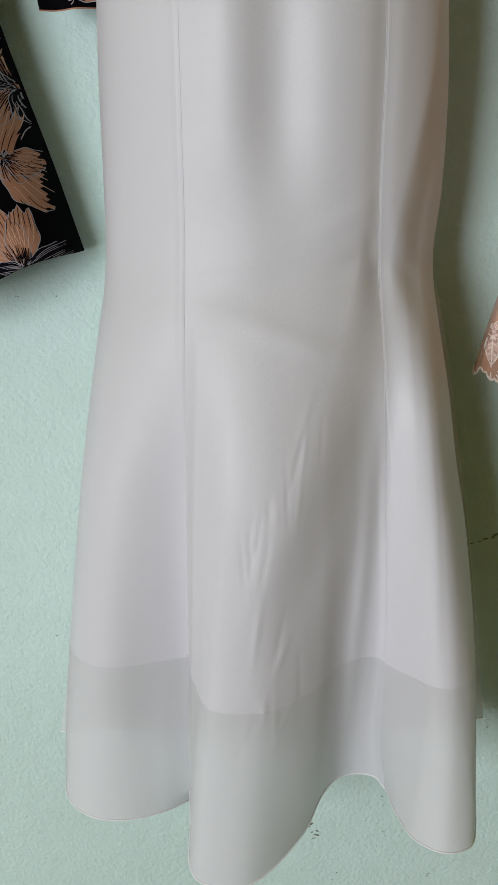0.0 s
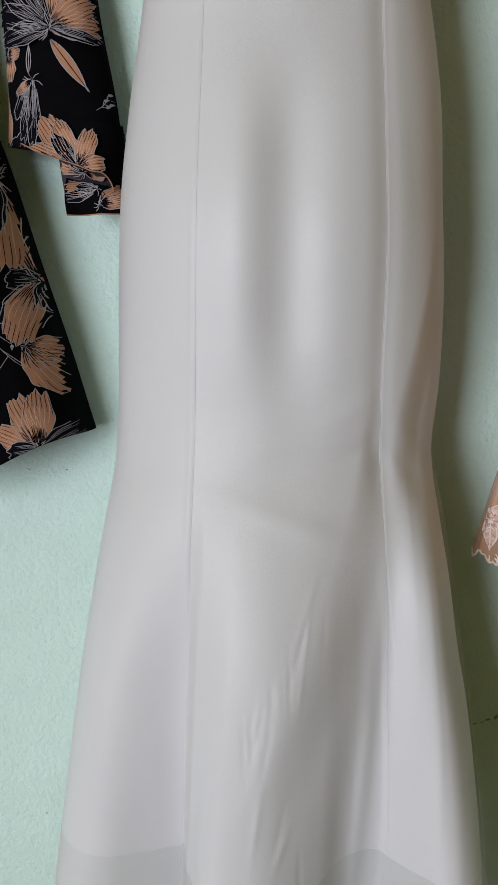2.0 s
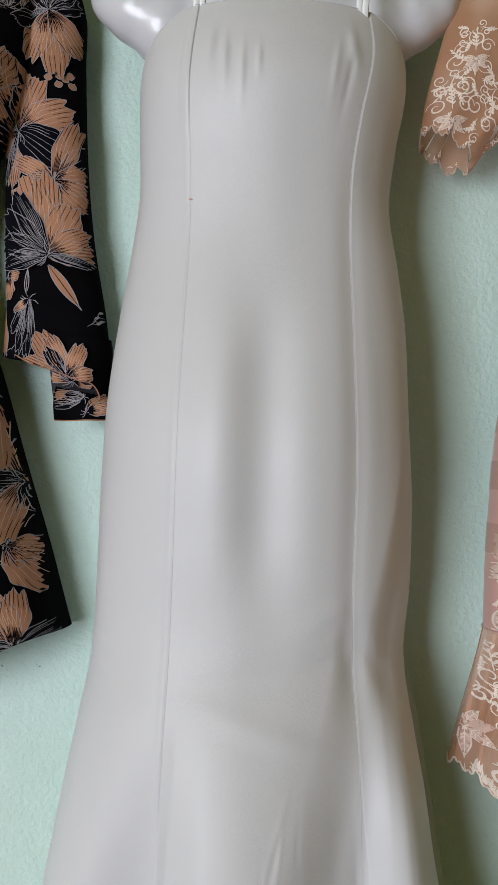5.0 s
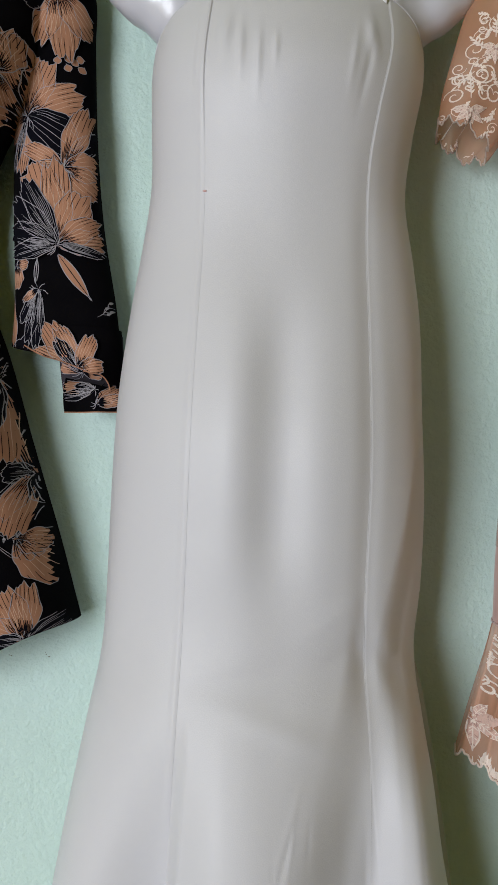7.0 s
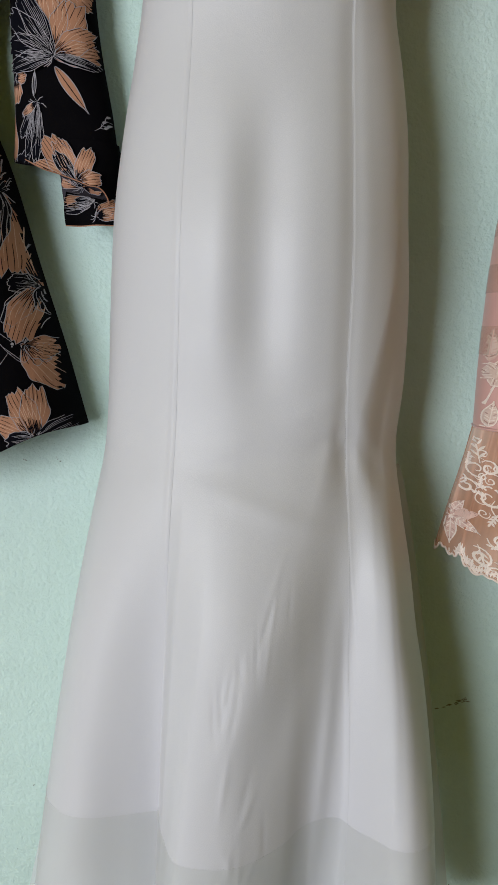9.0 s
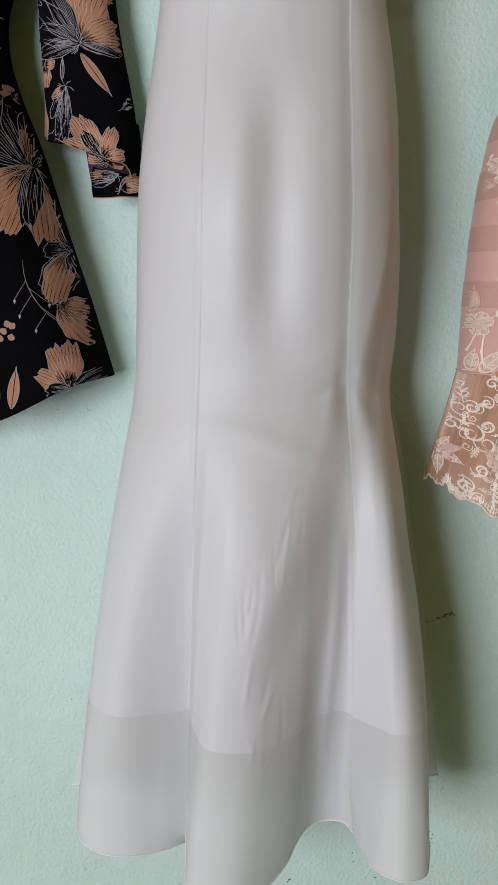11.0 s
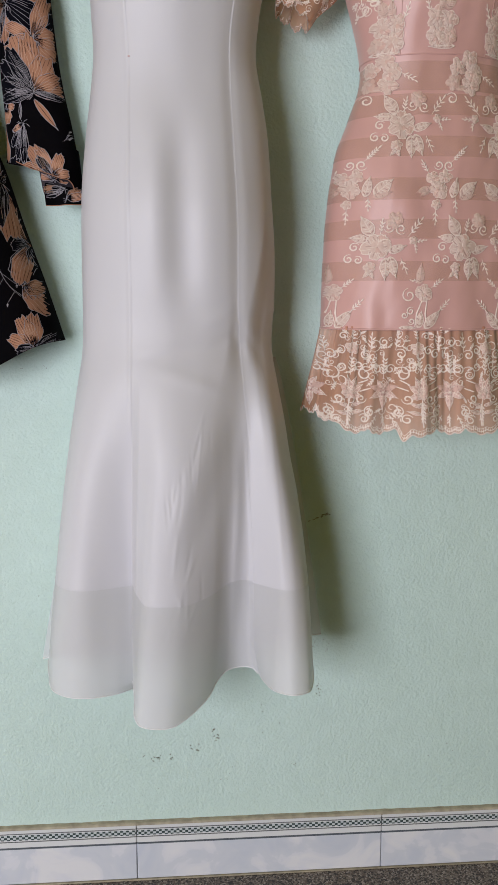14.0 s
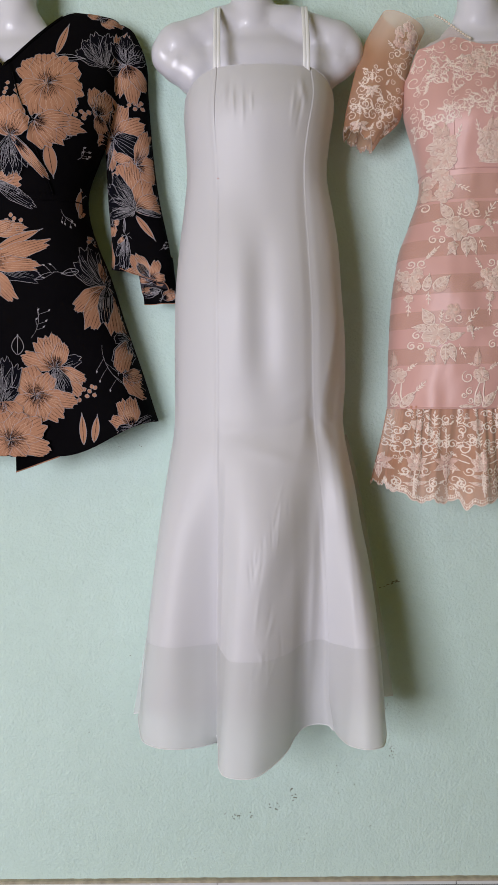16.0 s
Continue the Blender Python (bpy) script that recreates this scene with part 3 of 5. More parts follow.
part("back_panel", sheet(back_skirt, 60, 40), BACK_CREPE, dress, "sheer white back of the skirt")
part("hem_edge", tube([back_skirt(i / 80, 1) for i in range(81)], 0.0010), PIPING, dress, "narrow rolled white hem")
for k, nu in ((0, 80), (1, 110), (2, 80)):
    pts = [gown(k, i / nu, 1.0) for i in range(nu + 1)]
    part("hem_edge", tube(pts, 0.0010), PIPING, dress, "narrow rolled white hem")
    pts = [gown(k, i / nu, 0.0) + Vector((0, -0.0005, 0)) for i in range(nu + 1)]
    part("top_edge", tube(pts, 0.0006), CREPE, dress, "turned white neckline edge")


stitch = bmesh.new()
bmesh.ops.create_icosphere(stitch, subdivisions=2, radius=0.0016)
bmesh.ops.scale(stitch, vec=(1.3, 0.5, 0.6), verts=stitch.verts)
bmesh.ops.translate(stitch, vec=gown(1, 0.0, 0.163) + Vector((0, -0.0008, 0)), verts=stitch.verts)
part("tacking_stitch", stitch, material("pink_thread", (0.66, 0.40, 0.38), rough=0.7), dress, "small pink tacking stitch on the seam")


def strap(x):
    prof = [(0.843, 1.728), (0.836, 1.752), (0.844, 1.785), (0.858, 1.815), (0.874, 1.845), (0.898, 1.868), (0.925, 1.876), (0.952, 1.866), (0.968, 1.80)]
    py, pz = curve([(i / 8, p[0]) for i, p in enumerate(prof)]), curve([(i / 8, p[1]) for i, p in enumerate(prof)])
    bm = bmesh.new()
    for off in (-0.0031, 0.0031):
        tube([(x + off, py(i / 40), pz(i / 40)) for i in range(41)], 0.0034, 8, 0.22, bm)
    return bm


for x in (0.1255, 0.2885):
    part("strap", strap(x), PIPING, dress, "thin doubled white shoulder strap")


# ---- black floral dress ----
b_half = curve([(1.0, 0.272), (1.09, 0.2425), (1.193, 0.211), (1.29, 0.1795), (1.387, 0.151), (1.44, 0.131), (1.49, 0.117), (1.54, 0.116), (1.60, 0.138), (1.68, 0.172), (1.75, 0.182), (1.80, 0.186), (1.84, 0.191), (1.863, 0.184), (1.875, 0.168), (1.885, 0.10)])
b_front = curve([(1.0, 0.868), (1.1, 0.862), (1.3, 0.842), (1.4, 0.842), (1.5, 0.855), (1.58, 0.835), (1.66, 0.822), (1.74, 0.85), (1.80, 0.878), (1.84, 0.90), (1.87, 0.922), (1.885, 0.935)])


def wrap_dress(u, v):
    th = -1.9 + 3.8 * u
    hem_z = 1.028 + 0.062 * smooth_step(0.25, 1.0, abs(math.sin(th))) if th > -0.1 else 1.03
    top = 1.885
    z = top + (hem_z - top) * v
    c, s = math.cos(th), math.sin(th)
    x = CB + b_half(z) * s
    yf = b_front(z)
    yb = 0.960 + 0.022 * smooth_step(1.5, 1.25, z)
    y = yb - (yb - yf) * c ** 0.8 if c > 0 else yb - 0.03 * c
    fold = smooth_step(1.4, 1.05, z) if z > 1.05 else 1
    y += 0.010 * fold * math.sin(th * 4.2 + 0.7) + 0.004 * noise.noise((x * 14, z * 6, 2.2))
    # wrap edge: the upper layer stands a little proud on one side
    edge = CB + 0.002 + (1.735 - z) * 0.30
    if 1.52 < z < 1.76:
        y -= 0.004 * smooth_step(edge + 0.004, edge - 0.004, x)
    if z > 1.75 + abs(x - CB + 0.018) * 1.22:
        return None
    return Vector((x, min(y, 0.99), z))


black = thing("wrap_dress", (CB, 0.9, 1.03), "black wrap dress with peach flower print on a wall mannequin", "dress", "hung dresses")
body_bm = sheet(wrap_dress, 240, 260)


def sleeve(side):
    prof = [(1.872, -0.092, 0.010), (1.86, -0.084, 0.034), (1.83, -0.074, 0.047), (1.79, -0.066, 0.052), (1.74, -0.0600, 0.0475), (1.64, -0.0525, 0.0465), (1.535, -0.0450, 0.0505), (1.44, -0.0330, 0.0570), (1.385, -0.0295, 0.0620)]
    fx, fw = curve([(p[0], p[1]) for p in prof]), curve([(p[0], p[2]) for p in prof])

    def f(u, v):
        th = 2 * math.pi * u
        low = 1.392 - 0.010 * math.cos(th - 0.3)
        z = 1.872 + (low - 1.872) * v
        y = 0.970 - 0.012 * smooth_step(1.78, 1.87, z) - 0.034 * math.cos(th) * (0.2 + 0.8 * smooth_step(1.872, 1.80, z))
        x = fx(z) - 0.003 + fw(z) * math.sin(th)
        y += 0.003 * noise.noise((x * 25, z * 12, 5))
        return Vector((CB + side * (x - CB), min(y, 0.988), z))
    return sheet(f, 64, 100)


def cuff(side, layer):
    """The loose sleeve end: front layer, dark reverse behind it, and the lower turned fold."""
    low_front = curve([(-0.080, 1.396), (-0.05, 1.381), (-0.03, 1.376), (0.0, 1.365), (0.020, 1.355), (0.027, 1.332), (0.04, 1.326)])
    low_back = curve([(-0.08, 1.395), (-0.038, 1.376), (-0.034, 1.349), (0.0, 1.345), (0.04, 1.335)])

    def f(u, v):
        s = 2 * u - 1
        th = s * math.pi / 2
        x = -0.0315 + 0.004 * v + (0.0600 + 0.003 * v) * math.sin(th)
        wave = math.sin(x * 95 + 0.8)
        if layer == 0:
            z0, z1, y = 1.415, low_front(x), 0.968 - 0.036 * math.cos(th) - 0.006 * v * wave
        elif layer == 1:
            z0, z1, y = 1.41, low_back(x), 0.978 - 0.016 * math.cos(th) + 0.004 * wave * v
        else:
            x = 0.006 + 0.033 * s
            z0, z1 = 1.353 - 0.006 * s, 1.3225 + 0.0015 * s
            y = 0.960 - 0.022 * math.sin(math.pi * (0.2 + 0.6 * v)) - 0.004 * math.sin(5 * s + 1)
        z = z0 + (z1 - z0) * v
        return Vector((CB + side * (x - CB), min(y, 0.99), z))
    return f


right_bm, left_bm = sleeve(1), sleeve(-1)
cuffs = [sheet(cuff(s, k), 72, 18) for s in (1, -1) for k in (0, 1, 2)]
black_cloth = Cloth(bvh_of(body_bm, right_bm, left_bm, *cuffs), 0.0008)
edge_pts = []
for i in range(41):
    z = 1.735 - 0.215 * i / 40
    x = CB + 0.002 + (1.735 - z) * 0.30
    p = black_cloth.put(x, z)
    if p is not None:
        edge_pts.append(p)
for s in (-1, 1):
    pts = []
    for i in range(30):
        d = 0.003 + 0.105 * i / 29
        z = 1.75 + d * 1.22 - 0.004
        p = black_cloth.put(CB - 0.018 + s * d, z)
        if p is not None:
            pts.append(p)
    part("neckline_edge", tube(pts, 0.0030), BLACK, black)
part("wrap_edge", tube(edge_pts, 0.0016), BLACK, black, "overlapping black wrap edge")
waist_pts = [p for p in (black_cloth.put(CB - 0.115 + 0.23 * i / 60, 1.512 + 0.004 * math.sin(i / 9)) for i in range(61)) if p is not None]
part("waist_seam", tube(waist_pts, 0.0012), BLACK, black)
part("bodice_and_skirt", body_bm, BLACK, black, "black crepe with printed peach flowers")
for bm in (right_bm, left_bm):
    part("sleeve", bm, BLACK, black)
for k, bm in enumerate(cuffs):
    part("cuff", bm, LINER if k % 3 == 1 else BLACK, black, "dark reverse of the cuff" if k % 3 == 1 else "loose folded black cuff")
for s in (1, -1):
    for k, lo, hi in ((0, 0.12, 0.80), (2, 0.0, 1.0)):
        f = cuff(s, k)
        part("cuff_edge", tube([f(lo + (hi - lo) * i / 60, 1.0) + Vector((0, -0.0006, 0)) for i in range(61)], 0.0007), PEACH, black, "printed peach line along the turned cuff edge")
flap_edge = [Vector((CB - 0.02 + 0.10 * u, 0.879 + 0.03 * u + 0.01 * math.sin(5 * u), 0.9985 + 0.035 * u)) for u in [i / 20 for i in range(17)]]
part("flap_edge", tube(flap_edge, 0.0011), PEACH, black)
flap = sheet(lambda u, v: Vector((CB - 0.02 + 0.10 * u, 0.88 + 0.03 * u + 0.01 * math.sin(5 * u), 1.06 - (0.062 - 0.035 * u) * v)), 20, 12)
part("under_flap", flap, BLACK, black, "dark lower layer of the wrap below the hem")

PRINT = [PEACH, PALE, NAVY, BLACK, PEACH_LINE]


def print_flower(x, z, petals, layer=0):
    """petals: (angle, length, width, kind); kind p is peach, k black with pale lines."""
    bm = bmesh.new()
    step = 0
    r = sum(p[1] for p in petals) / len(petals)
    for ang, reach, wide, kind in petals:
        step += 1
        ex = 0.00024 * step + 0.0017 * layer
        out, ribs = petal_on(bm, black_cloth, x, z, ang, reach * 1.06, wide, 0 if kind == "p" else 2, 0.09, 0, 14, 14, 0.85, ex, True)
        line_on(bm, black_cloth, out, 0.00065, 1, ex + 0.0002, False)
        for k, rib in enumerate(ribs):
            if kind == "p":
                a = random.choice((0, 1, 2))
                line_on(bm, black_cloth, rib[a:a + random.randint(4, 6)], 0.0008, 2, ex + 0.0002)
                if k % 2:
                    line_on(bm, black_cloth, rib[random.randint(3, 6):random.randint(10, 14)], 0.0005, 4, ex + 0.00025)
                else:
                    line_on(bm, black_cloth, rib[random.randint(9, 11):15], 0.0006, 2, ex + 0.0002)
            elif random.random() < (0.3 if k % 2 else 0.85):
                line_on(bm, black_cloth, rib[random.choice((0, 1, 2, 4)):random.choice((9, 11, 13, 14))], random.uniform(0.0004, 0.0006), 1, ex + 0.0002)
    for k in range(22):
        a = random.uniform(0, 2 * math.pi)
        q = r * random.uniform(0.12, 0.34)
        line_on(bm, black_cloth, [(x + 0.1 * q * math.cos(a), z + 0.1 * q * math.sin(a)), (x + 0.6 * q * math.cos(a + 0.2), z + 0.6 * q * math.sin(a + 0.2)), (x + q * math.cos(a), z + q * math.sin(a))], 0.0008, 1 if k % 3 == 0 else 2, 0.0003 + ex)
    if bm.faces:
        part("printed_flower", bm, PRINT, black, "peach and black printed flower with pale outlines")
    else:
        bm.free()


def print_leaf(x, z, ang, length, width, kind="p"):
    bm = bmesh.new()
    out, ribs = petal_on(bm, black_cloth, x, z, ang, length, width, 0 if kind == "p" else 3, 0.0, 0, 10, 4, 0.9)
    line_on(bm, black_cloth, out, 0.0009, 1, 0.0003, False)
    line_on(bm, black_cloth, ribs[1], 0.0009, 1 if kind == "k" else 2, 0.0003)
    if bm.faces:
        part("printed_leaf", bm, PRINT, black)
    else:
        bm.free()


def print_twig(x, z, ang, length, buds=5):
    bm = bmesh.new()
    a = radians(ang)
    stem = [(x + length * t * math.cos(a + 0.5 * t), z + length * t * math.sin(a + 0.5 * t)) for t in [i / 10 for i in range(11)]]
    line_on(bm, black_cloth, stem, 0.0006, 1, 0.0003)
    for k in range(buds):
        px, pz = stem[3 + (k * 7) // buds]
        b = a + (0.9 if k % 2 else -0.5)
        q = length * random.uniform(0.2, 0.35)
        line_on(bm, black_cloth, [(px, pz), (px + 0.6 * q * math.cos(b), pz + 0.6 * q * math.sin(b)), (px + q * math.cos(b), pz + q * math.sin(b))], 0.0005, 1, 0.0003)
        petal_on(bm, black_cloth, px + q * math.cos(b), pz + q * math.sin(b), ang, 0.006, 0.003, 1, 0, 0, 4, 2)
    part("printed_twig", bm, PRINT, black)


def print_berries(x, z, n, spread, seed):
    rnd = random.Random(seed)
    bm = bmesh.new()
    for k in range(n):
        a = k * 2.4
        q = spread * math.sqrt((k + 0.3) / n)
        out, _ = petal_on(bm, black_cloth, x + q * math.cos(a), z + q * math.sin(a) * 0.9, rnd.uniform(0, 180), 0.0085, 0.0085, 0, 0, 0, 6, 4, 1.0)
        line_on(bm, black_cloth, out, 0.0006, 1, 0.0003, False)
    part("berry_print", bm, PRINT, black)


random.seed(8)
print_flower(-0.184, 1.714, [(136, 0.061, 0.055, "p"), (97, 0.060, 0.057, "p"), (50, 0.061, 0.061, "p"), (219, 0.057, 0.059, "p"), (342, 0.057, 0.066, "p"), (263, 0.064, 0.063, "p"), (300, 0.066, 0.061, "p")])
print_flower(-0.205, 1.642, [(341, 0.058, 0.028, "k"), (358, 0.075, 0.035, "p"), (297, 0.045, 0.050, "p"), (328, 0.053, 0.037, "p"), (7, 0.056, 0.031, "p")], 1)
print_flower(-0.247, 1.614, [(118, 0.059, 0.050, "p"), (90, 0.066, 0.050, "p"), (57, 0.043, 0.037, "p"), (241, 0.064, 0.028, "k"), (257, 0.064, 0.024, "k"), (277, 0.060, 0.024, "k"), (301, 0.055, 0.026, "k"), (310, 0.084, 0.018, "p")], 2)
print_flower(-0.291, 1.540, [(2, 0.050, 0.037, "p"), (21, 0.042, 0.028, "p"), (329, 0.080, 0.024, "k"), (336, 0.047, 0.015, "k")])
print_flower(-0.304, 1.449, [(5, 0.067, 0.028, "p"), (19, 0.046, 0.024, "p")])
print_flower(-0.314, 1.389, [(346, 0.105, 0.033, "k"), (18, 0.120, 0.031, "p"), (358, 0.099, 0.028, "p"), (312, 0.084, 0.033, "p"), (296, 0.061, 0.033, "p")])
print_flower(-0.096, 1.353, [(143, 0.059, 0.037, "k"), (119, 0.074, 0.037, "k"), (104, 0.090, 0.033, "k"), (93, 0.099, 0.028, "p"), (64, 0.049, 0.024, "k"), (226, 0.066, 0.033, "p"), (253, 0.082, 0.037, "p"), (280, 0.086, 0.031, "p"), (269, 0.068, 0.022, "k")])
print_flower(-0.058, 1.253, [(109, 0.072, 0.026, "p"), (95, 0.059, 0.026, "p"), (180, 0.021, 0.022, "k"), (247, 0.048, 0.022, "k"), (261, 0.062, 0.031, "p"), (304, 0.040, 0.026, "k")])
print_flower(-0.062, 1.185, [(312, 0.057, 0.037, "p"), (347, 0.026, 0.026, "p")])
print_flower(-0.046, 1.080, [(155, 0.042, 0.026, "p"), (114, 0.054, 0.026, "p"), (96, 0.055, 0.026, "p"), (188, 0.028, 0.020, "k"), (28, 0.042, 0.022, "k"), (348, 0.025, 0.015, "k")])
print_flower(-0.185, 1.196, [(22, 0.046, 0.026, "k"), (160, 0.061, 0.033, "p"), (118, 0.057, 0.037, "p"), (94, 0.058, 0.035, "p"), (69, 0.045, 0.028, "p"), (336, 0.055, 0.024, "p"), (311, 0.062, 0.031, "p"), (247, 0.053, 0.028, "k"), (269, 0.060, 0.028, "k"), (293, 0.056, 0.026, "k")])
print_flower(-0.225, 1.145, [(137, 0.057, 0.044, "p"), (103, 0.052, 0.048, "p"), (48, 0.046, 0.037, "p"), (350, 0.073, 0.033, "p"), (317, 0.060, 0.044, "p"), (272, 0.051, 0.048, "p"), (225, 0.054, 0.048, "p")], 1)
print_flower(-0.285, 1.133, [(65, 0.069, 0.028, "k"), (82, 0.077, 0.028, "k"), (102, 0.067, 0.028, "k"), (43, 0.034, 0.022, "k"), (238, 0.041, 0.044, "p"), (302, 0.045, 0.048, "p")], 2)
print_flower(-0.274, 1.060, [(149, 0.042, 0.048, "p"), (105, 0.052, 0.048, "p"), (61, 0.054, 0.048, "p"), (27, 0.066, 0.048, "p"), (345, 0.070, 0.037, "p"), (312, 0.038, 0.037, "p"), (214, 0.041, 0.044, "p")], 3)
print_flower(-0.100, 1.669, [(96, 0.045, 0.026, "p"), (71, 0.046, 0.024, "p"), (277, 0.034, 0.020, "p")])
print_flower(-0.088, 1.765, [(155, 0.052, 0.028, "k"), (131, 0.057, 0.028, "k"), (107, 0.063, 0.028, "k"), (86, 0.062, 0.026, "k")])
print_flower(-0.073, 1.765, [(75, 0.074, 0.022, "p"), (86, 0.064, 0.018, "p")])
print_flower(-0.099, 1.865, [(155, 0.026, 0.018, "p"), (326, 0.027, 0.022, "p"), (346, 0.038, 0.015, "p")])
print_flower(-0.050, 1.778, [(124, 0.043, 0.024, "k"), (94, 0.055, 0.026, "k"), (63, 0.045, 0.026, "k"), (30, 0.032, 0.022, "k"), (216, 0.036, 0.018, "k"), (253, 0.057, 0.026, "p"), (278, 0.068, 0.033, "p"), (308, 0.052, 0.028, "p")], 1)
print_flower(-0.080, 1.643, [(114, 0.056, 0.027, "p"), (94, 0.066, 0.038, "p"), (68, 0.058, 0.031, "p"), (25, 0.059, 0.038, "p"), (228, 0.031, 0.025, "p"), (265, 0.058, 0.020, "p"), (255, 0.053, 0.009, "k"), (326, 0.061, 0.047, "k")])
print_flower(-0.036, 1.586, [(55, 0.052, 0.019, "k"), (75, 0.067, 0.025, "p"), (11, 0.036, 0.031, "p"), (325, 0.042, 0.032, "p"), (152, 0.047, 0.020, "p"), (182, 0.028, 0.017, "p")], 1)
print_flower(-0.039, 1.502, [(110, 0.087, 0.046, "p"), (95, 0.086, 0.033, "p"), (69, 0.058, 0.037, "p"), (10, 0.045, 0.027, "p"), (37, 0.046, 0.027, "p"), (121, 0.077, 0.025, "k"), (138, 0.070, 0.025, "k"), (162, 0.057, 0.025, "k"), (190, 0.052, 0.021, "k"), (350, 0.046, 0.011, "k")], 2)
print_flower(-0.089, 1.481, [(11, 0.015, 0.016, "p"), (270, 0.024, 0.021, "p")])
print_flower(-0.059, 1.454, [(241, 0.039, 0.014, "k"), (260, 0.057, 0.015, "k"), (271, 0.062, 0.014, "k"), (215, 0.021, 0.009, "p")])
print_flower(-0.011, 1.367, [(158, 0.048, 0.021, "p"), (128, 0.058, 0.028, "p"), (117, 0.049, 0.021, "p"), (129, 0.038, 0.016, "k"), (70, 0.037, 0.020, "p"), (12, 0.025, 0.021, "p")], 1)
print_flower(0.007, 1.347, [(179, 0.042, 0.016, "p"), (197, 0.037, 0.012, "k"), (172, 0.022, 0.011, "k")])
print_flower(0.010, 1.331, [(40, 0.026, 0.016, "p"), (16, 0.025, 0.014, "p")])
print_leaf(-0.174, 1.778, 75, 0.073, 0.013, "p")
print_leaf(-0.177, 1.772, 2, 0.055, 0.013, "k")
print_leaf(-0.186, 1.605, -85, 0.059, 0.022, "p")
print_leaf(-0.139, 1.485, 92, 0.055, 0.018, "p")
print_leaf(-0.143, 1.482, 77, 0.070, 0.014, "p")
print_leaf(-0.286, 1.417, 24, 0.092, 0.018, "p")
print_leaf(-0.254, 1.221, 87, 0.038, 0.022, "k")
print_leaf(-0.139, 1.050, 92, 0.062, 0.013, "p")
print_leaf(-0.120, 1.054, 81, 0.055, 0.014, "p")
print_leaf(-0.140, 1.378, -165, 0.031, 0.013, "k")
print_leaf(-0.039, 1.492, -52, 0.061, 0.012, "p")
print_leaf(-0.063, 1.461, 88, 0.028, 0.005, "k")
print_twig(-0.140, 1.586, 33, 0.025)
print_twig(-0.156, 1.370, 161, 0.062)
print_twig(-0.227, 1.252, 47, 0.057)
print_twig(-0.101, 1.239, -91, 0.086)
print_twig(-0.172, 1.493, -75, 0.035)
print_twig(0.005, 1.427, 29, 0.019)
print_berries(-0.132, 1.149, 10, 0.024, 4)
print_berries(-0.260, 1.462, 9, 0.024, 5)
print_berries(-0.118, 1.440, 6, 0.015, 6)
print_berries(-0.037, 1.702, 7, 0.015, 7)
print_berries(-0.245, 1.694, 7, 0.022, 8)
print_berries(-0.054, 1.171, 7, 0.014, 9)
print_berries(-0.123, 1.660, 5, 0.011, 10)


# ---- pink lace dress ----
p_half = curve([(1.09, 0.181), (1.122, 0.180), (1.19, 0.178), (1.264, 0.176), (1.35, 0.169), (1.414, 0.158), (1.467, 0.138), (1.53, 0.119), (1.58, 0.124), (1.615, 0.133), (1.678, 0.150), (1.73, 0.152), (1.80, 0.15)])
p_front = curve([(1.09, 0.835), (1.2, 0.828), (1.3, 0.818), (1.4, 0.828), (1.5, 0.846), (1.58, 0.832), (1.65, 0.815), (1.71, 0.835), (1.80, 0.868)])


def sheath(u, v, z1=None, z0=1.113, out=0.0):
    th = -1.9 + 3.8 * u
    side = abs(math.sin(th))
    top = z1 if z1 else 1.782 + 0.018 * math.exp(-((side - 0.45) / 0.22) ** 2) - 0.05 * smooth_step(0.85, 1.0, side)
    z = top + (z0 - top) * v
    c = math.cos(th)
    x = CP + (p_half(z) + out) * math.sin(th)
    yf = p_front(z) - out
    y = 0.925 - (0.925 - yf) * c ** 0.8 if c > 0 else 0.925 - 0.1 * c
    y += 0.012 * smooth_step(1.45, 1.2, z) * (1 - max(0, c)) + 0.0022 * noise.noise((x * 12, z * 9, 7.7)) + 0.0042 * noise.noise((x * 26, z * 4, 1.7)) * smooth_step(1.55, 1.3, z) + 0.0034 * noise.noise((x * 20, z * 13 + x * 9, 5.1)) + 0.0016 * noise.noise((x * 45, z * 20 - x * 18, 2.3))
    return Vector((x, min(y, 0.99), z))


pink = thing("lace_dress", (CP, 0.9, 0.93), "dusty pink satin sheath dress with pale lace on a mannequin", "dress", "hung dresses")
sheath_bm = sheet(sheath, 110, 130)
pink_cloth = Cloth(bvh_of(sheath_bm), 0.0011)
part("sheath", sheath_bm, SATIN, pink, "dusty pink satin body")
for z1, z0 in ((1.543, 1.499), (1.494, 1.460), (1.426, 1.393), (1.359, 1.324), (1.293, 1.262), (1.226, 1.194)):
    part("organza_band", sheet(lambda u, v: sheath(u, v, z1, z0, 0.0007), 110, 8), ORGANZA, pink, "sheer peach organza stripe")
waist = [sheath(i / 80, 0, 1.553, 1.113, 0.0008) for i in range(81)]
part("waist_seam", tube(waist, 0.0009), SATIN, pink)
part("hem_edge", tube([sheath(i / 90, 1.0) for i in range(91)], 0.0015), SATIN, pink)
for dx in (-0.078, 0.078):
    pts = [p for p in (pink_cloth.put(CP + dx * (1 - 0.1 * i / 30), 1.70 - 0.147 * i / 30) for i in range(31)) if p is not None]
    part("bodice_seam", tube(pts, 0.0004), SATIN, pink)


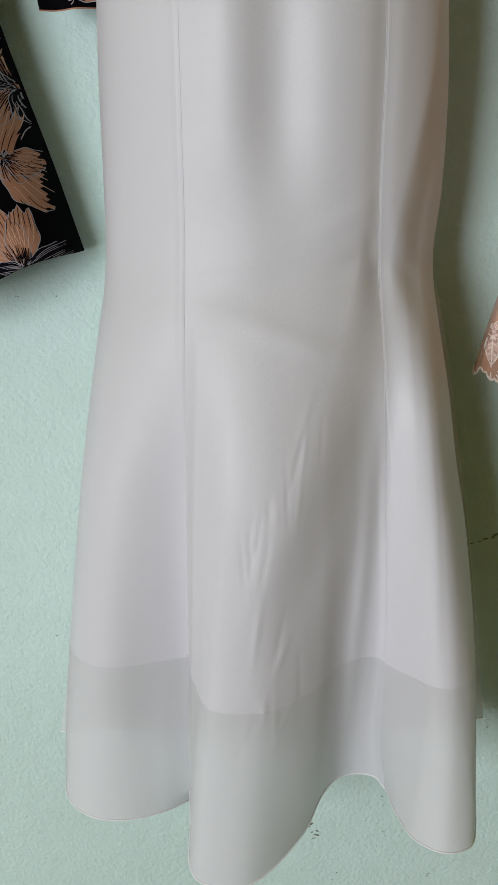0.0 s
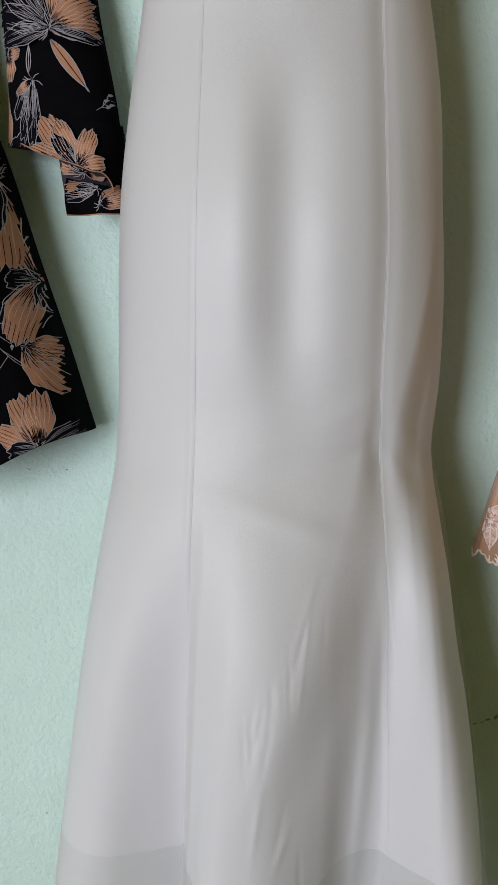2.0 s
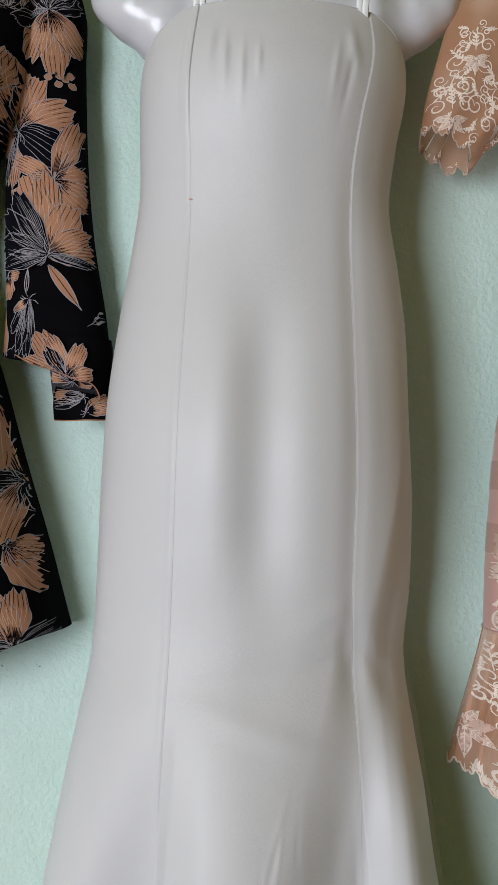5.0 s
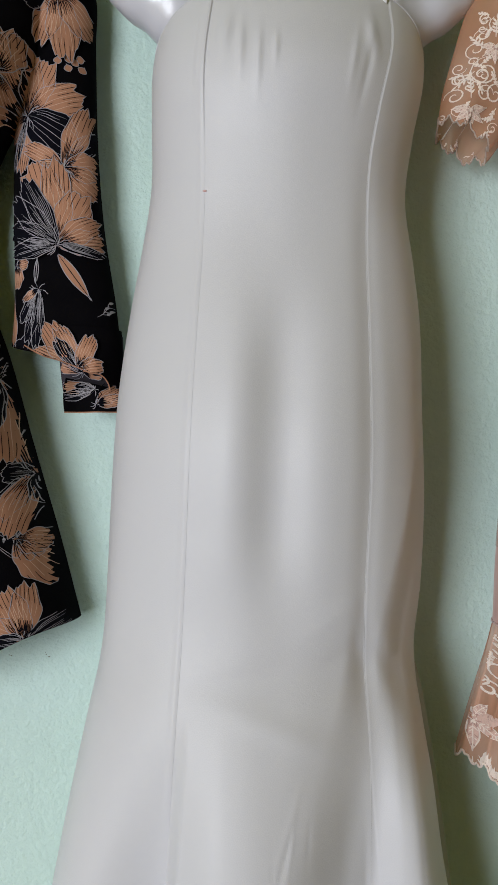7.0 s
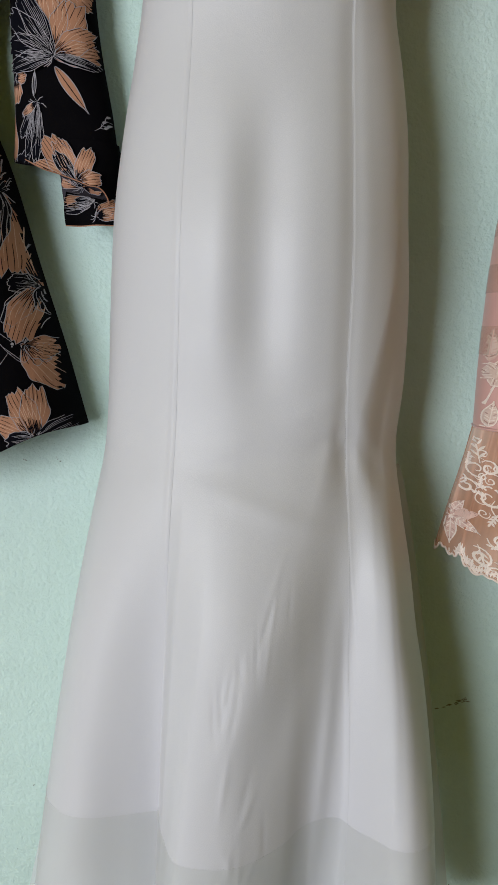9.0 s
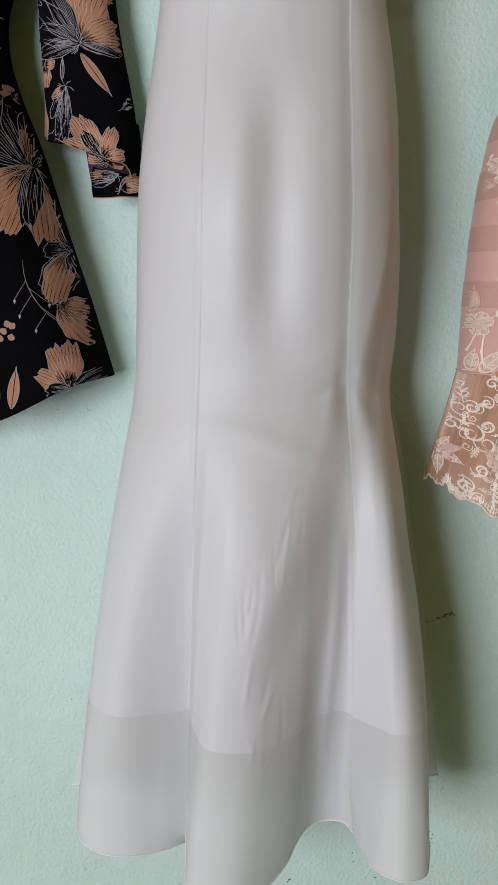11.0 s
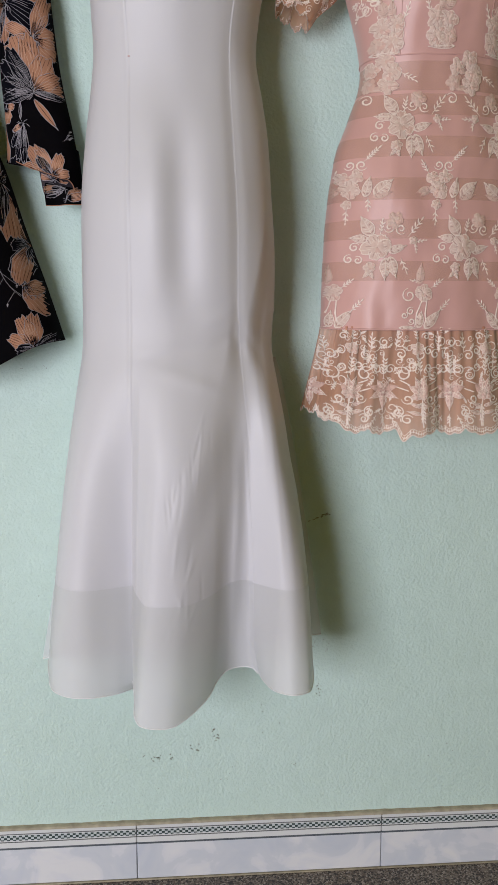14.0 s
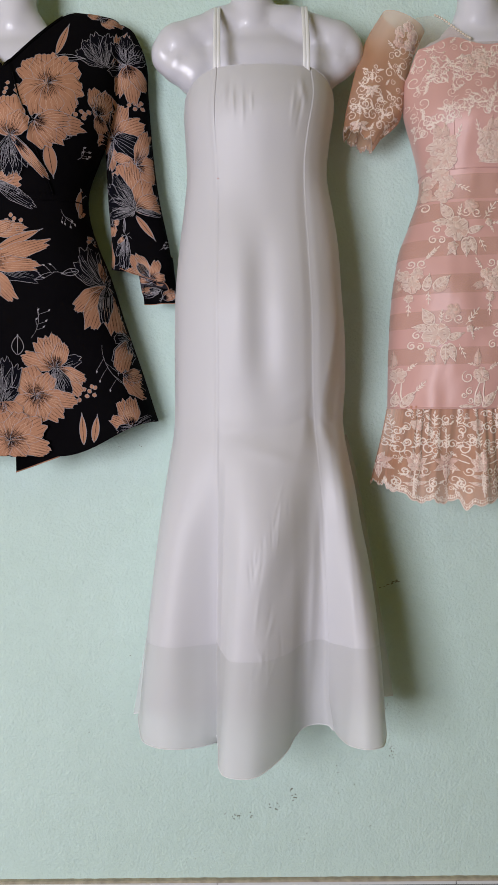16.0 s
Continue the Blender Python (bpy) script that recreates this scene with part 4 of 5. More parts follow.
def ruffle(u, v):
    th = -1.75 + 3.5 * u
    k = smooth_step(0, 1, v)
    fold = math.sin(th * 9.5 + 0.8 * math.sin(th * 3)) + 0.45 * math.sin(th * 17 + 1)
    scallop = 0.010 * abs(math.sin(th * 10.5)) + 0.004 * abs(math.sin(th * 33))
    low = 0.948 + 0.028 * smooth_step(0.6, 1.0, abs(math.sin(th))) - scallop
    low -= 0.014 * math.exp(-((CP + 0.2 * math.sin(th) - 0.582) / 0.006) ** 2)
    z = 1.118 + (low - 1.118) * v
    s, c = math.sin(th), math.cos(th)
    x = CP + (0.179 + 0.028 * v) * s + 0.005 * k * math.cos(th * 9.5)
    yf = 0.838 - 0.018 * v
    yb = 0.94 + 0.022 * v
    y = yb - (yb - yf) * c ** 0.8 if c > 0 else yb - 0.03 * c
    y += 0.012 * k ** 0.6 * fold + 0.0022 * math.sin(th * 61 + 3 * math.sin(th * 7)) * (1 - 0.7 * v)
    return Vector((x, min(y, 0.985), z))


ruffle_bm = sheet(ruffle, 340, 36)
ruffle_cloth = Cloth(bvh_of(ruffle_bm), 0.0007)
part("ruffle", ruffle_bm, NET, pink, "gathered sheer peach lace ruffle at the hem")
part("ruffle_edge", tube([ruffle(i / 260, 1.0) for i in range(261)], 0.0013), THREAD, pink, "scalloped pale stitched edge")


def lace_sleeve(side):
    prof = [(0.0, -0.150, 1.848, 0.046), (0.25, -0.176, 1.80, 0.050), (0.5, -0.193, 1.745, 0.054), (0.75, -0.206, 1.692, 0.055), (0.9, -0.226, 1.66, 0.042), (1.0, -0.238, 1.642, 0.032)]
    fx, fz, fw = (curve([(p[0], p[k]) for p in prof]) for k in (1, 2, 3))

    def f(u, v):
        th = 2 * math.pi * u
        s, w = v, fw(v)
        # the sleeve slants outwards: its width lies across that slant
        x = fx(s) + w * math.sin(th) * 0.86
        z = fz(s) - w * math.sin(th) * 0.42
        z += (-0.010 * abs(math.sin(th * 4)) - 0.004 * abs(math.sin(th * 13))) * smooth_step(0.9, 1.0, v)
        if math.cos(th) < 0:
            z -= 0.010 * v
        y = 0.925 - (0.036 - 0.006 * v) * math.cos(th) + 0.004 * v * math.sin(5 * th)
        return Vector((CP - side * x if side < 0 else CP + x, min(y, 0.985), z))
    return sheet(f, 80, 40), [f(i / 120, 1.0) for i in range(121)]


sleeve_bm, rim = lace_sleeve(1)
other_bm, rim2 = lace_sleeve(-1)
sleeve_cloth = Cloth(bvh_of(sleeve_bm, other_bm), 0.0010)
part("sleeve", sleeve_bm, SLEEVE_NET, pink, "short sheer peach lace sleeve")
part("sleeve", other_bm, SLEEVE_NET, pink, "short sheer peach lace sleeve")
part("sleeve_edge", tube(rim, 0.0009), THREAD, pink)
part("sleeve_edge", tube(rim2, 0.0009), THREAD, pink)


def yoke(u, v):
    s = 2 * u - 1
    x = CP + s * 0.150
    z0 = 1.785 - 0.01 * (1 - abs(s))
    z1 = 1.79 + 0.075 * smooth_step(0.15, 0.7, abs(s)) - 0.02 * smooth_step(0.8, 1.0, abs(s))
    z = z0 + (z1 - z0) * v
    return Vector((x, 0.862 + 0.55 * max(0, z - 1.775) + 0.05 * s * s, z))


part("yoke", sheet(yoke, 50, 14), SKIN_NET, pink, "pale illusion net yoke")


def sprig(bm, cloth, x, z, ang, length, pairs=3, mi=0):
    """A thin stem with narrow solid leaves, set alternately."""
    a = radians(ang)
    bend = random.uniform(-0.10, 0.10)
    stem = [(x + length * (t * math.cos(a) - bend * t * t * math.sin(a)), z + length * (t * math.sin(a) + bend * t * t * math.cos(a))) for t in (0, 0.2, 0.4, 0.6, 0.8, 1.0)]
    line_on(bm, cloth, stem, 0.0014, mi, 0.0003)
    for k in range(pairs):
        for s in (-1, 1):
            t = 0.18 + 0.62 * (k + (0.25 if s > 0 else 0.0)) / pairs
            px, pz = x + length * t * math.cos(a), z + length * t * math.sin(a)
            petal_on(bm, cloth, px, pz, ang + s * random.uniform(32, 46), length * random.uniform(0.8, 1.05) * min(0.32, 1.15 / (pairs + 1)), max(0.0021, length * 0.065), mi, 0, 0.0005, 5, 2, 0.9)
    petal_on(bm, cloth, *stem[-2], ang, length * 0.26, max(0.0021, length * 0.065), mi, 0, 0.0005, 5, 2, 0.9)


def stitched(bm, cloth, x, z, ang, length, width, mi=0, broad=False, extra=0.0, ragged=0.06):
    """A hatched petal: thin tinted ground, pale outline, slanting stitches on both sides of its middle."""
    fill = 1 if cloth is ruffle_cloth else 2
    out, ribs = petal_on(bm, cloth, x, z, ang, length, width, fill, ragged, 0.0016, 9, 8, 0.8, extra, broad)
    lw = max(0.0007, min(0.0012, 0.035 * length))
    line_on(bm, cloth, out, lw, mi, 0.0003 + extra, False)
    mid, low, high = ribs[3], ribs[0], ribs[6]
    for i in range(1, 9):
        for edge in (low, high):
            if random.random() < 0.9:
                # every third stitch is a dark line, painted as shade between threads
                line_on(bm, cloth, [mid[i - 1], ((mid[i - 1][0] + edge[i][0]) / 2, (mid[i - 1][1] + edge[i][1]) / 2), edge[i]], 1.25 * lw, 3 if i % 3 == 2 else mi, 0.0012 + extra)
    line_on(bm, cloth, mid, lw, mi, 0.0018 + extra)


def blossom(bm, cloth, x, z, r, n=5, turn=0, mi=0):
    """A stitched flower of hatched petals round a knotted heart."""
    fill = 2
    lw = max(0.0006, min(0.0011, 0.045 * r))
    for ring, count, reach in ((0, n, 1.0), (1, n, 0.58)):
        for k in range(count):
            ex = 0.00025 * k + 0.0006 * ring
            ang = turn + 360 * (k + 0.5 * ring) / count + random.uniform(-10, 10)
            out, ribs = petal_on(bm, cloth, x, z, ang, r * reach * random.uniform(0.82, 1.12), r * reach * random.uniform(0.74, 0.92), fill if (k + ring) % 4 else 1, 0.07, 0.0014 - 0.0004 * ring, 7, 8, 0.75, ex + 0.0006 * ring, True)
            line_on(bm, cloth, out, lw * 1.3, mi, 0.0002 + ex, False)
            for j, rib in enumerate(ribs if r > 0.014 else ribs[::2]):
                # every fourth rib takes the dark colour, painted shade between the stitches
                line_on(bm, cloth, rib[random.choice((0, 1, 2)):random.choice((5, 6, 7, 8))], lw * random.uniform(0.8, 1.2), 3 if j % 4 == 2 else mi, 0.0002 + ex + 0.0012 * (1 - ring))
    for k in range(5):
        a = k * 1.3
        petal_on(bm, cloth, x + 0.08 * r * math.cos(a), z + 0.08 * r * math.sin(a), 57 * a, 0.16 * r, 0.14 * r, mi, 0.1, 0.0004, 4, 2, 1.0, 0.0009)


# the lace motifs, in millimetres about their heart: b blossom (across, up, radius, petals), l leaf (from, to, width), s sprig (from, to, pairs), c curl (across, up, radius, start, way), t stem (from, to)
MOTIFS = {
    "spray": [("l", -8, 20, -26, 52, 19), ("l", -14, 14, -42, 18, 13), ("l", 18, -6, 47, 4, 13), ("l", 14, -16, 14, -52, 17), ("l", 20, -14, 32, -48, 16), ("b", 26, 44, 13, 5, 1), ("b", 0, 2, 23, 6), ("b", -10, -31, 9, 5), ("l", -10, -38, -20, -48, 6), ("l", -10, -38, -4, -50, 6),
              ("s", 38, -16, 50, -42, 2), ("s", 48, 18, 72, 50, 3), ("b", 57, 12, 7, 5), ("s", 60, 10, 80, 12, 2), ("s", 60, 8, 64, -8, 2), ("s", 4, 22, 8, 48, 3), ("c", 18, 33, 9, 200, 1), ("c", 36, 30, 9, 320, -1), ("c", -34, 2, 8, 30, 1), ("c", -42, -17, 8, 60, 1), ("c", -28, -19, 7, 120, -1)],
    "basket": [("l", -14, -4, -37, -12, 10, 1), ("l", -14, -6, -30, -18, 9, 1), ("b", -11, 11, 11, 5), ("b", 10, 13, 11, 5), ("b", 1, -7, 15, 6), ("l", 22, -20, 30, 12, 14), ("l", 36, -18, 64, 6, 20), ("l", 34, -20, 62, -14, 12, 1), ("c", 0, 32, 8, 200, 1), ("c", 17, 31, 9, 330, -1), ("s", 20, 36, 48, 62, 5),
               ("s", -16, 18, -29, 40, 3), ("b", -4, -31, 8, 5), ("s", -4, -38, -5, -64, 2), ("s", 27, -20, 28, -44, 2)],
    "tulip": [("l", -8, 26, -6, 60, 13, 1), ("s", -6, 30, -24, 34, 2), ("t", -2, 0, -12, -44), ("t", 6, 0, 8, -44), ("b", 0, 12, 15, 6), ("s", 12, 20, 31, 36, 3), ("l", -6, -46, -2, -18, 13), ("l", 4, -47, 30, -16, 16), ("s", 26, -20, 46, 2, 3), ("c", -24, 8, 12, 100, 1), ("c", -20, -18, 7, 60, 1), ("c", -30, -25, 6, 60, -1), ("c", -18, -35, 6, 200, 1), ("l", -38, -46, -8, -46, 6)],
    "cluster": [("b", 4, 20, 14, 5), ("b", -16, 8, 14, 5), ("b", -20, -14, 13, 5, 1), ("b", 9, -19, 15, 5), ("b", 15, 1, 16, 6), ("l", -28, -22, 26, -24, 8, 1), ("s", 28, 0, 56, -14, 3), ("c", -22, -40, 10, 150, -1)],
    "bodice": [("l", -4, 26, -14, 52, 16, 1), ("l", 6, 24, 2, 50, 12, 1), ("b", -8, 12, 15, 5), ("b", 12, 16, 15, 5), ("b", -12, -12, 14, 5, 1), ("b", 9, -10, 18, 6), ("l", -22, -24, 20, -25, 7), ("c", -6, 62, 9, 120, 1), ("c", 10, 60, 8, 60, -1), ("s", 4, 64, 0, 86, 2), ("s", 22, 20, 30, 44, 2)],
    "lily": [("l", 0, 2, -24, 10, 11, 1), ("l", 0, 2, 24, 10, 11, 1), ("l", 0, 4, -11, 20, 9), ("l", 0, 4, 11, 20, 9), ("c", -24, -34, 10, 60, 1), ("c", 24, -34, 10, 120, -1), ("c", -38, -12, 9, 0, -1), ("c", 38, -12, 9, 180, 1), ("c", -31, 30, 14, 10, 1), ("c", 31, 30, 14, 170, -1), ("c", -12, 38, 9, 180, -1), ("c", 12, 38, 9, 0, 1),
             ("s", 0, 22, 3, 66, 5), ("s", -22, -22, -30, -50, 3), ("s", 22, -22, 30, -50, 3), ("s", -12, -40, -22, -58, 2), ("s", 12, -40, 22, -58, 2), ("s", 0, -38, 0, -60, 3), ("c", -30, 62, 9, 40, 1), ("c", 28, 64, 9, 140, -1), ("s", -22, 66, -18, 100, 3), ("s", 20, 70, 26, 102, 3), ("c", 0, 84, 8, 90, 1), ("t", -40, 0, -22, 6), ("t", 40, 2, 22, 8), ("t", -42, 14, -26, 20), ("t", 42, 12, 26, 20)],
    "rose": [("l", 2, -8, -20, 8, 12), ("l", 2, -8, -19, -13, 12), ("l", 2, -8, -10, 22, 12), ("l", 2, -8, 5, 24, 12), ("l", 2, -8, 17, 12, 12, 1), ("c", -22, -50, 9, 30, 1), ("c", 24, -52, 9, 150, -1), ("b", 2, -6, 11, 5), ("t", 2, -16, 4, -62), ("s", 3, -20, 4, -62, 5), ("l", 0, -28, -20, -22, 6), ("l", 0, -40, -22, -36, 6), ("l", 4, -28, 22, -24, 6), ("l", 4, -42, 24, -38, 6), ("s", 0, 24, -3, 62, 4), ("c", -14, 40, 9, 200, 1), ("c", 14, 38, 8, 330, -1), ("b", -4, 70, 11, 5), ("c", 14, 66, 8, 60, 1), ("s", -4, 80, -8, 104, 3), ("c", 10, 90, 7, 200, -1)],
}


def embroidery(cloth, x, z, size, kind, flip=1, name="embroidery"):
    bm = bmesh.new()
    s = size

    def at(dx, dz):
        return x + flip * dx * s, z + dz * s

    def turned(a):
        return a if flip > 0 else 180 - a

    def curl(dx, dz, r, start, turns, sign=1, w=0.0024):
        line_on(bm, cloth, curl_points(*at(dx, dz), r * s, turned(start), turns, sign * flip), w, 0, 0.0003)
    if kind in MOTIFS:
        def bloom(n):
            blossom(bm, cloth, *at(n[0], n[1]), n[2] * s, n[3], random.uniform(0, 90), n[4] if len(n) > 4 else 0)
        first = next((p for p in MOTIFS[kind] if p[0] == "b"), None)
        if first:
            bloom(first[1:])
        else:
            for a in (205, 270, 335):
                stitched(bm, cloth, *at(0, 0), a, (26 if a != 270 else 32) * s, 11 * s)
        if not bm.faces:
            bm.free()
            return
        flower = part("embroidered_flower", bm, THREADS, pink, "pale stitched lace flowers")
        for piece in MOTIFS[kind]:
            what, n = piece[0], piece[1:]
            bm = bmesh.new()
            if what == "b":
                if piece is not first:
                    bloom(n)
            elif what == "c":
                curl(n[0], n[1], n[2], n[3], 1.35, n[4], 0.0026)
            else:
                (px, pz), (qx, qz) = at(n[0], n[1]), at(n[2], n[3])
                ang, far = math.degrees(math.atan2(qz - pz, qx - px)), math.hypot(qx - px, qz - pz)
                if what == "l":
                    stitched(bm, cloth, px, pz, ang, far, n[4] * s, n[5] if len(n) > 5 else 0)
                elif what == "s":
                    sprig(bm, cloth, px, pz, ang, far, n[4])
                else:
                    line_on(bm, cloth, [(px, pz), ((px + qx) / 2 + 0.06 * (qz - pz), (pz + qz) / 2), (qx, qz)], 0.0026, 0, 0.0003)
            if bm.faces:
                part({"b": "blossom", "c": "curl", "l": "leaf", "s": "sprig", "t": "stem"}[what], bm, THREADS, flower)
            else:
                bm.free()
        return
    if kind == "scroll":
        a = random.uniform(0, 360)
        ca, sa = math.cos(radians(a)), math.sin(radians(a))
        for px, pz, r, st, sg, w in ((-0.18, 0.02, 0.27, 0, 1, 0.0018), (0.24, 0.20, 0.17, 200, -1, 0.0015), (0.16, -0.28, 0.14, 120, 1, 0.0013), (-0.05, 0.42, 0.12, 260, -1, 0.0013)):
            curl(px * ca - pz * sa, px * sa + pz * ca, r, st + a, 1.35, sg, w)
        for da in (20, 130, 255):
            q = radians(a + da)
            sprig(bm, cloth, *at(0.25 * math.cos(q), 0.25 * math.sin(q)), turned(a + da + random.uniform(-25, 25)), random.uniform(0.3, 0.42) * s, 3)
    elif kind == "fringe":
        for a in (165, 15, 215, 325, 270):
            stitched(bm, cloth, *at(0, -0.1), a, (0.30 if a != 270 else 0.36) * s, 0.13 * s)
        sprig(bm, cloth, *at(0, 0.1), 90, 0.5 * s, 4)
        for q in (-1, 1):
            curl(0.24 * q, 0.2, 0.16, 90 - 90 * q, 1.4, q, 0.0016)
            curl(0.20 * q, 0.5, 0.10, 90 + 90 * q, 1.3, -q, 0.0014)
            sprig(bm, cloth, *at(0.16 * q, -0.55), 90 - 60 * q, 0.30 * s, 3)
    if bm.faces:
        part(name, bm, THREADS, pink, "pale stitched lace flowers" if name == "embroidery" else "")
    else:
        bm.free()


def on_body(x, z, size, kind, flip=1):
    embroidery(pink_cloth, x, z, size, kind, flip)


for x, z, kind, flip in ((0.564, 1.442, "spray", 1), (0.742, 1.442, "spray", -1), (0.484, 1.350, "basket", 1), (0.623, 1.347, "basket", 1), (0.765, 1.347, "basket", -1), (0.527, 1.247, "spray", 1), (0.667, 1.247, "spray", 1),
                         (0.463, 1.162, "tulip", 1), (0.606, 1.162, "tulip", 1), (0.748, 1.162, "tulip", -1), (0.534, 1.527, "cluster", 1), (0.668, 1.526, "cluster", 1), (0.538, 1.582, "bodice", 1), (0.622, 1.588, "bodice", -1), (0.722, 1.582, "bodice", -1)):
    on_body(x, z, 0.001, kind, flip)
for x, z, s, k, f in ((0.505, 1.765, 0.05, "scroll", 1), (0.545, 1.775, 0.055, "scroll", -1), (0.59, 1.77, 0.055, "scroll", 1), (0.635, 1.76, 0.05, "scroll", 1), (0.68, 1.77, 0.055, "scroll", -1), (0.725, 1.775, 0.05, "scroll", 1),
                      (0.500, 1.725, 0.05, "scroll", -1), (0.54, 1.73, 0.06, "scroll", 1), (0.585, 1.715, 0.06, "scroll", -1), (0.635, 1.72, 0.06, "scroll", 1), (0.69, 1.72, 0.06, "scroll", -1), (0.745, 1.725, 0.05, "scroll", 1),
                      (0.497, 1.68, 0.05, "scroll", 1), (0.565, 1.675, 0.055, "scroll", 1), (0.61, 1.67, 0.05, "scroll", -1), (0.665, 1.675, 0.055, "scroll", 1), (0.505, 1.635, 0.045, "scroll", -1), (0.535, 1.625, 0.04, "scroll", 1)):
    on_body(x, z, s, k, f)
on_body(0.60, 1.745, 0.0008, "cluster")
fill_in = random.Random(21)
for i in range(26):
    on_body(CP + 0.128 * (2 * ((i * 0.618) % 1) - 1), 1.615 + 0.165 * ((i * 0.31 + 0.1) % 1), fill_in.uniform(0.032, 0.046), "scroll", fill_in.choice((-1, 1)))
for i in range(4):
    embroidery(ruffle_cloth, 0.431 + 0.114 * i, 1.008, 0.001, "lily", 1 if i % 2 else -1)
    embroidery(ruffle_cloth, 0.490 + 0.114 * i, 1.012, 0.001, "rose", 1 if i % 2 else -1)
for i in range(30):
    embroidery(ruffle_cloth, 0.428 + 0.0139 * i, (1.095, 1.055, 1.075, 1.035, 0.985)[i % 5] + random.uniform(-0.006, 0.006), random.uniform(0.034, 0.046), "scroll", 1 if i % 2 else -1)
# close stitching that follows the scalloped edge
edging = bmesh.new()
for row, wide in ((0.972, 0.0011), (0.945, 0.0008)):
    pts = [ruffle(0.12 + 0.76 * i / 420, row) for i in range(421)]
    line_on(edging, ruffle_cloth, [(p.x, p.z) for p in pts], wide, 0, 0.0002, False)
for i in range(150):
    p, q = ruffle(0.13 + 0.74 * i / 150, 0.99), ruffle(0.13 + 0.74 * (i + 0.4) / 150, 0.93 - 0.03 * (i % 3 == 0))
    petal_on(edging, ruffle_cloth, p.x, p.z, math.degrees(math.atan2(q.z - p.z, q.x - p.x)), 0.008 + 0.004 * (i % 3 == 0), 0.0018, 0, 0, 0.0003, 4, 2, 0.9)
part("edge_stitching", edging, THREADS, pink, "pale stitching along the scallops")
for c in (0, 1):
    q = -1 if c else 1
    for dx, z, s, k in ((-0.238, 1.655, 0.060, "fringe"), (-0.222, 1.700, 0.062, "scroll"), (-0.160, 1.775, 0.055, "scroll"), (-0.150, 1.81, 0.0008, "cluster"), (-0.185, 1.685, 0.05, "scroll"), (-0.20, 1.64, 0.045, "scroll"), (-0.215, 1.745, 0.035, "scroll"), (-0.235, 1.69, 0.04, "scroll"), (-0.205, 1.665, 0.045, "scroll"), (-0.25, 1.64, 0.035, "scroll"), (-0.215, 1.72, 0.05, "fringe"), (-0.175, 1.74, 0.04, "scroll"), (-0.168, 1.70, 0.04, "scroll"), (-0.185, 1.66, 0.04, "scroll")):
        embroidery(sleeve_cloth, CP + q * dx, z, s, k, q)


def pearls(pts, r, name):
    bm = bmesh.new()
    bmesh.ops.create_icosphere(bm, subdivisions=2, radius=r)
    me = bpy.data.meshes.new(name)
    bm.to_mesh(me)
    bm.free()
    me.polygons.foreach_set("use_smooth", [True] * len(me.polygons))
    me.materials.append(PEARL)
    for p in pts:
        ob = new(name, me)
        ob.parent, ob.location = pink, p - origin_of(pink)


for s in (-1, 1):
    pts = [yoke(0.5 + s * (0.30 - 0.012 * i), 1.0) + Vector((0, -0.003, 0.002)) for i in range(16)]
    pearls(pts, 0.0026, "pearl")
rnd = random.Random(11)
scatter = []
for k in range(46):
    p = pink_cloth.put(CP + rnd.uniform(-0.14, 0.14), rnd.uniform(1.71, 1.79))
    if p is not None:
        scatter.append(p)
pearls(scatter, 0.0018, "bead")

# ---- skirting, wall marks ----
skirting = thing("baseboard", (0.101, 0.99, 0.0), "glazed grey marble skirting tiles with a checked border", "baseboard", kind="structure")
tile_me = None
for i in range(-5, 5):
    x0 = 0.101 + 0.501 * i
    if x0 < X0 - 0.4 or x0 > X1:
        continue
    if tile_me is None:
        first = box(-0.2499, 0.2499, -0.001, 0.0095, 0.0, 0.12, 0.0012)
        tile_me = bpy.data.meshes.new("tile")
        first.to_mesh(tile_me)
        first.free()
        tile_me.materials.append(TILE)
    ob = new("tile", tile_me)
    ob.parent = skirting
    ob.location = (x0 + 0.2505 - 0.101, 0, 0)


def mortar(u, v):
    x = X0 + (X1 - X0) * u
    a = noise.noise((x * 9, 0, 3)) * 0.5 + noise.noise((x * 60, 1, 3)) * 0.5
    prof = [(0.9905, 0.117), (0.988 - 0.0012 * a, 0.1215), (0.9925, 0.1235 + 0.0016 * a), (1.001, 0.1245 + 0.002 * a)]
    y, z = prof[round(v * 3)]
    return Vector((x, y, z))


